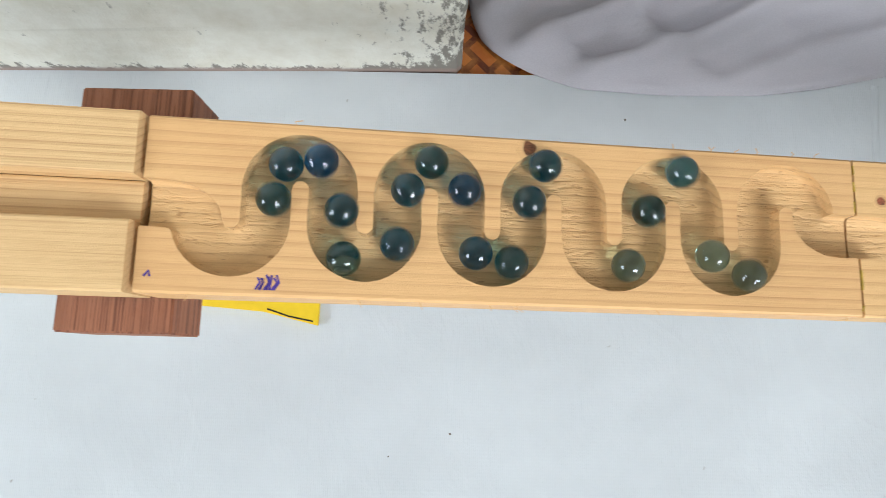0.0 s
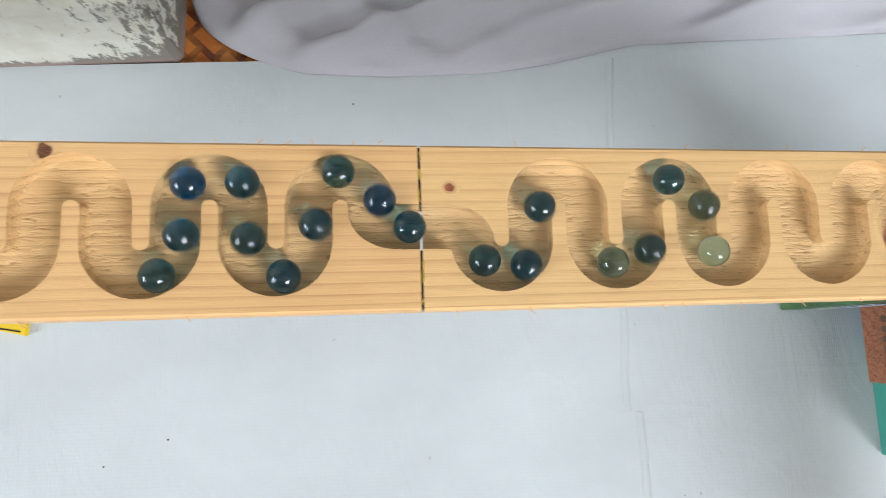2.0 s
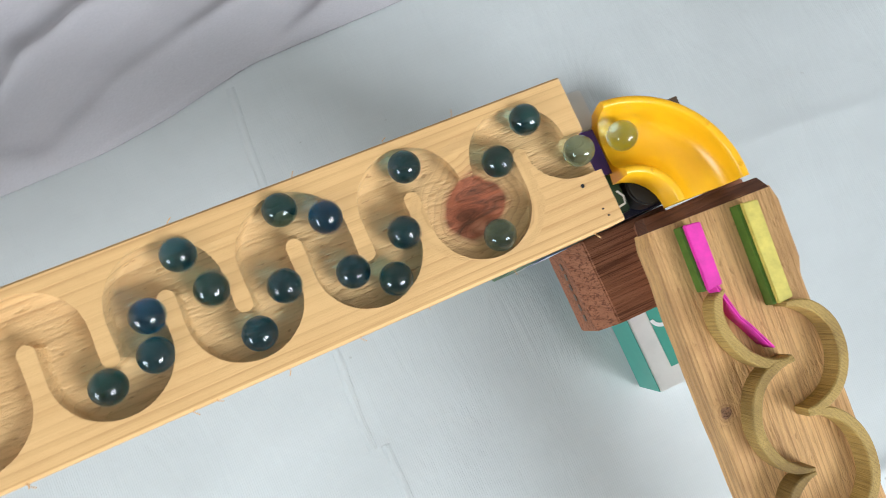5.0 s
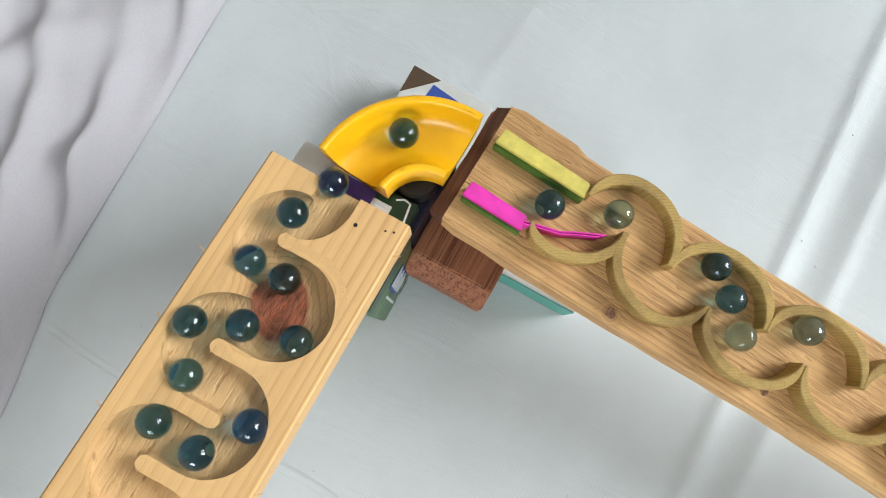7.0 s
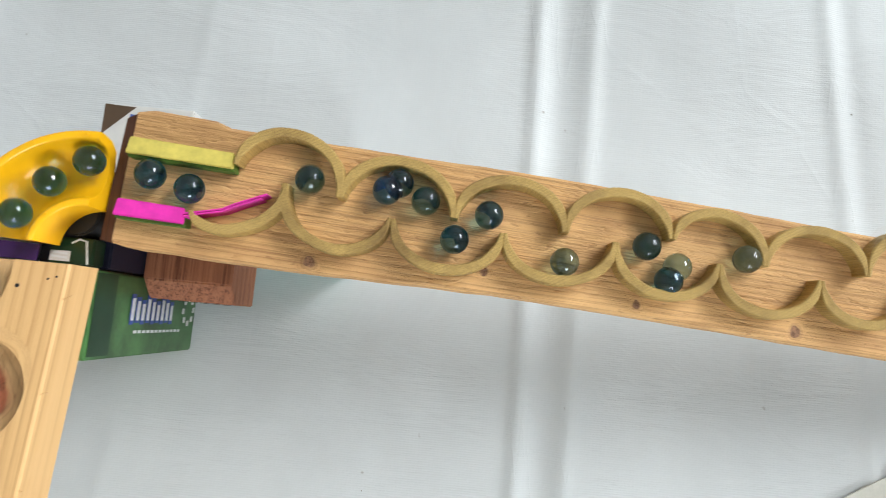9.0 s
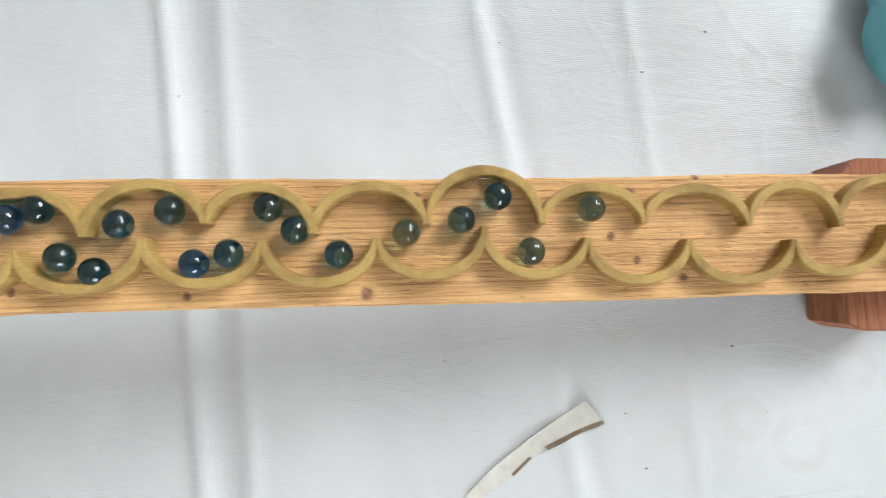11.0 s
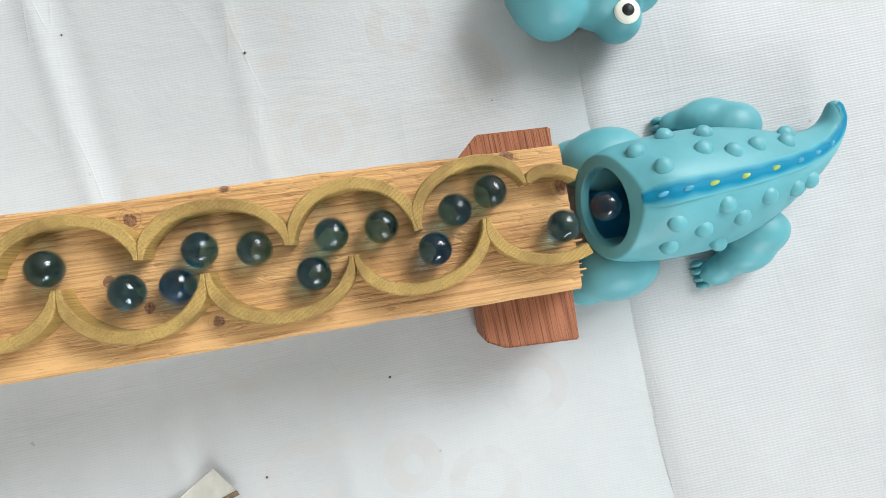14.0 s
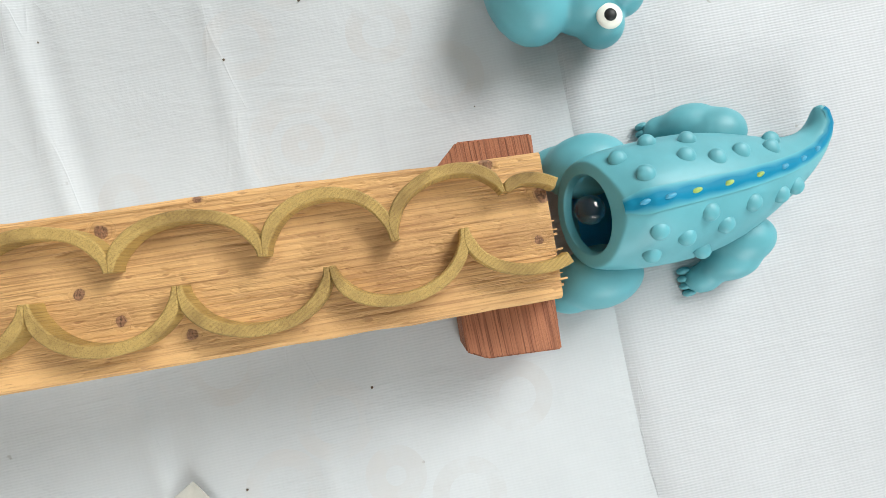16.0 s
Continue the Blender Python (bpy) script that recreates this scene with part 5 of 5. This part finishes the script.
MARBLE_ROWS[1] = [(0, 528, 3), (0.5, 617, 6), (1, 725, -5), (1.5, 831, -3), (2, 913, 5), (2.5, 1005, -4), (3, 1080, -2), (3.5, 1135, 2), (4, 1191, -2), (4.5, 1245, -3), (5, 1305, 2), (5.2, 1341, 4), (7.3, 1591, -1), (7.5, 1603, 5), (7.8, 1625, -0), (8, 1644, -6), (8.2, 1652, 4), (10.3, 1801, 3), (10.5, 1816, 3), (11, 1873, -1), (11.5, 1943, -2), (12, 2014, -7), (12.5, 2073, -8), (13, 2148, -12)]
MARBLE_ROWS[2] = [(0, 485, 6), (0.5, 586, -4), (1, 693, 3), (1.5, 790, 4), (2, 892, 0), (2.5, 979, -5), (3, 1057, 4), (3.5, 1107, -5), (4, 1155, 5), (4.5, 1211, -5), (5, 1269, 5), (5.2, 1298, 2), (7.3, 1578, -3), (7.5, 1589, -3), (7.8, 1615, 11), (8, 1624, 2), (8.2, 1644, -6), (10.3, 1778, 3), (10.5, 1794, 6), (11, 1855, 11), (11.5, 1912, -1), (12, 1984, 4), (12.5, 2046, 0), (13, 2097, 1)]
MARBLE_ROWS[3] = [(0, 456, -3), (0.5, 546, -3), (1, 644, 3), (1.5, 757, -8), (2, 847, -4), (2.5, 944, 4), (3, 1023, 5), (3.5, 1075, -2), (4, 1129, 2), (4.5, 1186, 4), (5, 1240, -3), (5.2, 1263, 4), (7.3, 1563, 6), (7.5, 1573, -2), (7.8, 1589, 1), (8, 1602, -1), (8.2, 1621, 11), (10.3, 1765, -3), (10.5, 1772, -2), (11, 1834, 3), (11.5, 1894, -4), (12, 1956, -7), (12.5, 2021, -7), (13, 2076, 3)]
MARBLE_ROWS[4] = [(0, 426, -0), (0.5, 511, 3), (1, 610, 6), (1.5, 718, -3), (2, 826, 2), (2.5, 905, 4), (3, 986, -5), (3.5, 1037, 4), (4, 1092, -5), (4.5, 1143, 4), (5, 1202, -2), (5.2, 1226, -3), (7.3, 1508, 0), (7.5, 1524, -6), (7.8, 1551, 5), (8, 1561, -0), (8.2, 1580, -4), (10.3, 1725, 3), (10.5, 1741, 9), (11, 1803, 4), (11.5, 1866, 7), (12, 1928, -2), (12.5, 1998, -6), (13, 2055, -2), (13.5, 2118, 6)]
MARBLE_ROWS[5] = [(0, 354, 4), (0.5, 450, -3), (1, 544, -2), (1.5, 644, 1), (2, 745, -8), (2.5, 840, -3), (3, 921, 5), (3.5, 978, -4), (4, 1033, 4), (4.5, 1087, -5), (5, 1140, 2), (5.2, 1160, 5), (7.3, 1469, -1), (7.5, 1478, 7), (7.8, 1498, -2), (8, 1514, -1), (8.2, 1532, -4), (10.3, 1684, 2), (10.5, 1698, -0), (11, 1766, -6), (11.5, 1829, -4), (12, 1888, -5), (12.5, 1954, -6), (13, 2020, -5), (13.5, 2075, -1)]
MARBLE_ROWS[6] = [(0, 334, -3), (0.5, 428, -2), (1, 515, 4), (1.5, 610, 3), (2, 716, -3), (2.5, 824, 2), (3, 900, 4), (3.5, 955, -0), (4, 1004, -4), (4.5, 1050, 4), (5, 1101, -5), (5.2, 1129, 1), (7.3, 1405, 3), (7.5, 1458, 1), (7.8, 1484, 6), (8, 1499, 5), (8.2, 1517, -2), (10.3, 1666, 7), (10.5, 1682, 12), (11, 1743, 9), (11.5, 1807, 9), (12, 1869, 10), (12.5, 1933, 0), (13, 2007, -7), (13.5, 2060, -7), (14, 2130, -12)]
MARBLE_ROWS[7] = [(0, 304, -2), (0.5, 397, 3), (1, 488, 4), (1.5, 590, -3), (2, 695, 1), (2.5, 787, 3), (3, 871, -6), (3.5, 927, 6), (4, 982, -4), (4.5, 1029, 4), (5, 1082, -3), (5.2, 1106, -4), (7.3, 1355, 7), (7.5, 1394, 3), (7.8, 1470, 0), (8, 1484, 7), (8.2, 1499, 6), (10.3, 1651, 9), (10.5, 1666, 6), (11, 1729, 4), (11.5, 1791, 4), (12, 1859, 12), (12.5, 1918, 5), (13, 1985, 1), (13.5, 2048, 1), (14, 2097, 1)]
MARBLE_ROWS[8] = [(0, 286, 2), (0.5, 365, 5), (1, 464, -2), (1.5, 553, -3), (2, 650, 0), (2.5, 764, -3), (3, 846, -3), (3.5, 902, 4), (4, 960, -1), (4.5, 1011, -0), (5, 1060, 4), (5.2, 1083, -2), (7.3, 1317, 0), (7.5, 1350, 5), (7.8, 1441, 1), (8, 1462, -0), (8.2, 1477, 5), (10.3, 1639, -4), (10.5, 1649, -3), (11, 1708, -4), (11.5, 1773, -5), (12, 1836, 2), (12.5, 1897, -6), (13, 1961, -11), (13.5, 2027, 1), (14, 2079, 2)]
MARBLE_ROWS[9] = [(0, 253, 2), (0.5, 350, 2), (1, 441, -3), (1.5, 537, -3), (2, 624, 4), (2.5, 734, -4), (3, 818, 2), (3.5, 863, -5), (4, 920, 4), (4.5, 977, -4), (5, 1031, 5), (5.2, 1057, 4), (7.3, 1279, 5), (7.5, 1305, 2), (7.8, 1359, 5), (8, 1408, 3), (8.2, 1461, -1), (10.3, 1622, -2), (10.5, 1637, -3), (11, 1690, -3), (11.5, 1754, 2), (12, 1813, 5), (12.5, 1873, 4), (13, 1943, -6), (13.5, 2013, -8), (14, 2067, -1), (14.5, 2135, -12)]
MARBLE_ROWS[10] = [(0, 234, 2), (0.5, 331, -3), (1, 421, -2), (1.5, 509, 3), (2, 603, 3), (2.5, 712, 0), (3, 792, 3), (3.5, 842, -3), (4, 899, 2), (4.5, 952, -1), (5, 1014, 4), (5.2, 1034, 3), (7.3, 1255, 2), (7.5, 1269, 6), (7.8, 1308, 4), (8, 1341, 3), (8.2, 1392, 2), (10.3, 1609, 8), (10.5, 1620, 6), (11, 1678, 12), (11.5, 1740, 12), (12, 1792, 7), (12.5, 1850, 9), (13, 1908, -1), (13.5, 1981, 4), (14, 2044, 1), (14.5, 2104, 8)]
MARBLE_ROWS[11] = [(0, 214, -4), (0.5, 300, 0), (1, 381, 2), (1.5, 477, 3), (2, 573, -3), (2.5, 675, 2), (3, 770, 3), (3.5, 819, 1), (4, 876, -6), (4.5, 932, 5), (5, 976, -4), (5.2, 1001, -3), (7.3, 1219, -3), (7.5, 1237, -3), (7.8, 1269, 5), (8, 1293, 4), (8.2, 1322, -1), (10.3, 1586, -3), (10.5, 1598, 1), (11, 1652, 6), (11.5, 1711, 4), (12.5, 1837, -11), (13, 1891, -8), (13.5, 1956, -8), (14, 2021, -5), (14.5, 2076, 2)]
MARBLE_ROWS[12] = [(0, 188, -2), (0.5, 269, 3), (1, 354, 5), (1.5, 448, -3), (2, 545, -2), (2.5, 640, 0), (3, 734, -4), (3.5, 795, 4), (4, 839, -3), (4.5, 895, 4), (5, 953, -0), (5.2, 975, -3), (7.3, 1194, -1), (7.5, 1212, -4), (7.8, 1252, 4), (8, 1269, 6), (8.2, 1298, 3), (10.3, 1570, 2), (10.5, 1582, -5), (11, 1640, -5), (11.5, 1697, 0), (13, 1874, 6), (13.5, 1938, -3), (14, 2011, -7), (14.5, 2060, -6), (15, 2120, 4)]
MARBLE_ROWS[13] = [(0, 164, -3), (0.5, 244, 4), (1, 339, -1), (1.5, 425, -2), (2, 518, 2), (2.5, 611, 4), (3, 719, -2), (3.5, 768, 4), (4, 818, 5), (4.5, 872, -7), (5, 917, 4), (5.2, 947, 2), (7.3, 1171, 4), (7.5, 1192, 0), (7.8, 1227, -0), (8, 1248, -2), (8.2, 1267, 6), (10.3, 1555, 4), (10.5, 1564, -7), (11, 1623, -3), (13, 1865, 12), (13.5, 1925, 8), (14, 1987, 4), (14.5, 2040, 6), (15, 2085, 2)]
MARBLE_ROWS[14] = [(0, 142, 4), (0.5, 227, -0), (1, 319, -3), (1.5, 401, 1), (2, 493, 4), (2.5, 592, 2), (3, 683, -1), (3.5, 747, -7), (4, 795, 4), (4.5, 840, -3), (5, 899, 5), (5.2, 920, 3), (7.3, 1146, 5), (7.5, 1160, 5), (7.8, 1196, 3), (8, 1217, -3), (8.2, 1241, -4), (10.3, 1540, 4), (10.5, 1553, 2), (11, 1612, 10), (13.5, 1897, -6), (14, 1964, -9), (14.5, 2026, -6), (15, 2074, -1), (15.5, 2138, -12)]
MARBLE_ROWS[15] = [(0, 118, 2), (0.5, 208, -3), (1, 295, -1), (1.5, 379, 2), (2, 470, 1), (2.5, 563, -3), (3, 652, 1), (3.5, 718, -3), (4, 767, 3), (4.5, 818, 4), (5, 863, -5), (5.2, 890, 4), (7.3, 1110, -4), (7.5, 1129, 1), (7.8, 1155, 3), (8, 1175, 5), (8.2, 1205, -1), (10.3, 1521, -3), (10.5, 1534, -1), (11, 1597, 1), (13.5, 1887, -5), (14, 1953, -11), (14.5, 2015, -9), (15, 2068, -8), (15.5, 2125, -6)]
MARBLE_ROWS[16] = [(0, 102, -1), (0.5, 184, -1), (1, 265, 3), (1.5, 355, 4), (2, 445, -2), (2.5, 540, -1), (3, 621, 3), (3.5, 689, 1), (4, 751, -7), (4.5, 795, 4), (5, 847, -3), (5.2, 874, -5), (7.3, 1083, 0), (7.5, 1102, -3), (7.8, 1134, 7), (8, 1151, 7), (8.2, 1177, 5), (10.3, 1474, 4), (10.5, 1493, 1), (13.5, 1874, 12), (14, 1932, -0), (14.5, 2000, -5), (15, 2049, 0), (15.5, 2098, 2)]
MARBLE_ROWS[17] = [(0, 82, -3), (0.5, 162, 5), (1, 239, 4), (1.5, 334, -1), (2, 425, -2), (2.5, 505, 1), (3, 593, 2), (3.5, 649, 1), (4, 721, -2), (4.5, 770, 3), (5, 822, 3), (5.2, 839, -1), (7.3, 1063, 4), (7.5, 1083, -0), (7.8, 1120, -1), (8, 1134, 1), (8.2, 1149, 7), (14, 1901, -6), (14.5, 1971, -1), (15, 2036, 2), (15.5, 2082, 0)]


def run_line():
    """The way of the marbles in the plan: groove, trough, then down the middle of the track."""
    g = even(groove_line(), 0.0011)
    a = [radians(90 - 90 * k / 29) for k in range(30)]
    cup = np.array([(0.550 + 0.043 * math.cos(k), 0.024 + 0.043 * math.sin(k)) for k in a])
    p = np.vstack([g, cup, [tuple(START)]])
    z = [top_1(*q) - DEPTH + RADIUS for q in g] + [0.1665 - 0.0012 * k / 29 for k in range(30)] + [top_2(START.y) + RADIUS]
    s = np.r_[0, np.cumsum(np.linalg.norm(np.diff(p, axis=0), axis=1))]
    return p, np.array(z), s


RUN, RUN_Z, RUN_S = run_line()
TURNS = [0.044, 0.062, 0.090, 0.119, 0.148, 0.181, 0.209, 0.243, 0.272, 0.304, 0.333, 0.360, 0.394, 0.422, 0.454, 0.487, 0.513, 0.547, 0.573, 0.610, 0.637, 0.668, 0.700, 0.722, 0.750]


def sway(u):
    """How far from the middle the cusps send a marble."""
    if u < 0.09:
        k = min(1.0, max(0.0, (u - 0.05) / 0.04))
        return 0.018 * k * k * (3 - 2 * k)
    return 0.005 + 0.013 * math.cos(math.pi * float(np.interp(u, TURNS, range(len(TURNS)))))


def place(s, aside):
    end = RUN_S[-1]
    if s >= end:
        u = s - end
        return Vector(on_2(u, sway(u) + aside, RADIUS))
    i = int(np.clip(np.searchsorted(RUN_S, s), 1, len(RUN_S) - 1))
    k = (s - RUN_S[i - 1]) / max(1e-9, RUN_S[i] - RUN_S[i - 1])
    p = RUN[i - 1] + (RUN[i] - RUN[i - 1]) * k
    j0, j1 = max(0, i - 3), min(len(RUN) - 1, i + 2)
    t = RUN[j1] - RUN[j0]
    t = t / np.linalg.norm(t)
    q = p + np.array([-t[1], t[0]]) * max(-0.0055, min(0.0055, aside))
    return Vector((q[0], q[1], RUN_Z[i - 1] + (RUN_Z[i] - RUN_Z[i - 1]) * k))


def smooth_table(rows):
    """s and aside over time, gliding through the rows without turning back."""
    t, s, o = (np.array([r[k] for r in rows], float) for k in range(3))
    d = np.diff(s) / np.diff(t)
    m = np.r_[d[0], [2 * a * b / (a + b) if a * b > 0 else 0 for a, b in zip(d, d[1:])], d[-1]]
    def at(x):
        if x <= t[0]:
            return s[0] + m[0] * (x - t[0]), o[0]
        if x >= t[-1]:
            return s[-1] + max(m[-1], 138) * (x - t[-1]), o[-1]
        i = int(np.searchsorted(t, x)) - 1
        h, k = t[i + 1] - t[i], (x - t[i]) / (t[i + 1] - t[i])
        v = (1 + 2 * k) * (1 - k) ** 2 * s[i] + k * (1 - k) ** 2 * h * m[i] + k * k * (3 - 2 * k) * s[i + 1] + k * k * (k - 1) * h * m[i + 1]
        return v, o[i] + (o[i + 1] - o[i]) * k
    return at


def build_marbles():
    made = []
    tint = [1, 1, 0, 3, 1, 0, 0, 3, 0, 2, 3, 0, 0, 3, 0, 2, 0, 3]
    meshes = {}
    for i in range(18):
        k = tint[i]
        if k not in meshes:
            bm = bmesh.new()
            bmesh.ops.create_uvsphere(bm, u_segments=40, v_segments=24, radius=RADIUS)
            me = bpy.data.meshes.new("marble")
            bm.to_mesh(me)
            bm.free()
            for p in me.polygons:
                p.use_smooth = True
            me.materials.append(GLASS[k])
            meshes[k] = me
        words = ["dark blue-black glass marble rolling down the run", "pale grey-green clear glass marble rolling down the run", "deep blue glass marble rolling down the run", "dark green glass marble rolling down the run"][k]
        made.append(tagged(new("marble", meshes[k]), words, "marble", "marbles on the run"))
    return made


REST = [(0.5385 + 0.0162 * (k % 3), -0.836 + 0.0165 * ((k // 3) % 3), 0.0155 + 0.0158 * (k // 9)) for k in range(18)]


def motions():
    lip = RUN_S[-1] * 1000 + 741
    for i, ob in enumerate(MARBLES):
        at = smooth_table(MARBLE_ROWS[i])
        rows, q, last, fell = [], Matrix.Identity(3).to_quaternion(), None, None
        for n in range(0, 241):
            t = n / 15
            s, o = at(t)
            if s <= lip and fell is None:
                p = place(s / 1000, o / 1000)
            else:
                if fell is None:
                    fell = (t - 1 / 15, last.copy())
                k = t - fell[0]
                r = Vector(REST[i])
                into = Vector((0.5555, -0.7580, 0.0420))
                if k < 0.16:
                    p = fell[1].lerp(into, k / 0.16)
                    p.z = fell[1].z + (into.z - fell[1].z) * (k / 0.16) ** 1.6
                else:
                    e = min(1.0, (k - 0.16) / 0.25)
                    p = into.lerp(r, e)
                    p.z = into.z + (r.z - into.z) * e ** 0.7
            if last is not None:
                d = p - last
                if d.length > 1e-6:
                    axis = Vector((0, 0, 1)).cross(d)
                    if axis.length > 1e-7:
                        turn = Matrix.Rotation(min(1.3, d.length / RADIUS), 3, axis.normalized()).to_quaternion()
                        q = turn @ q
            last = p
            rows.append((t, Matrix.Translation(p) @ q.to_matrix().to_4x4()))
        walk(ob, rows)


room()
plaster_wall()
tarpaulin()
cloth()
pine_boards()
lower_track()
corner_cup()
supports()
boxes()
toy()
specks()
MARBLES = build_marbles()
motions()
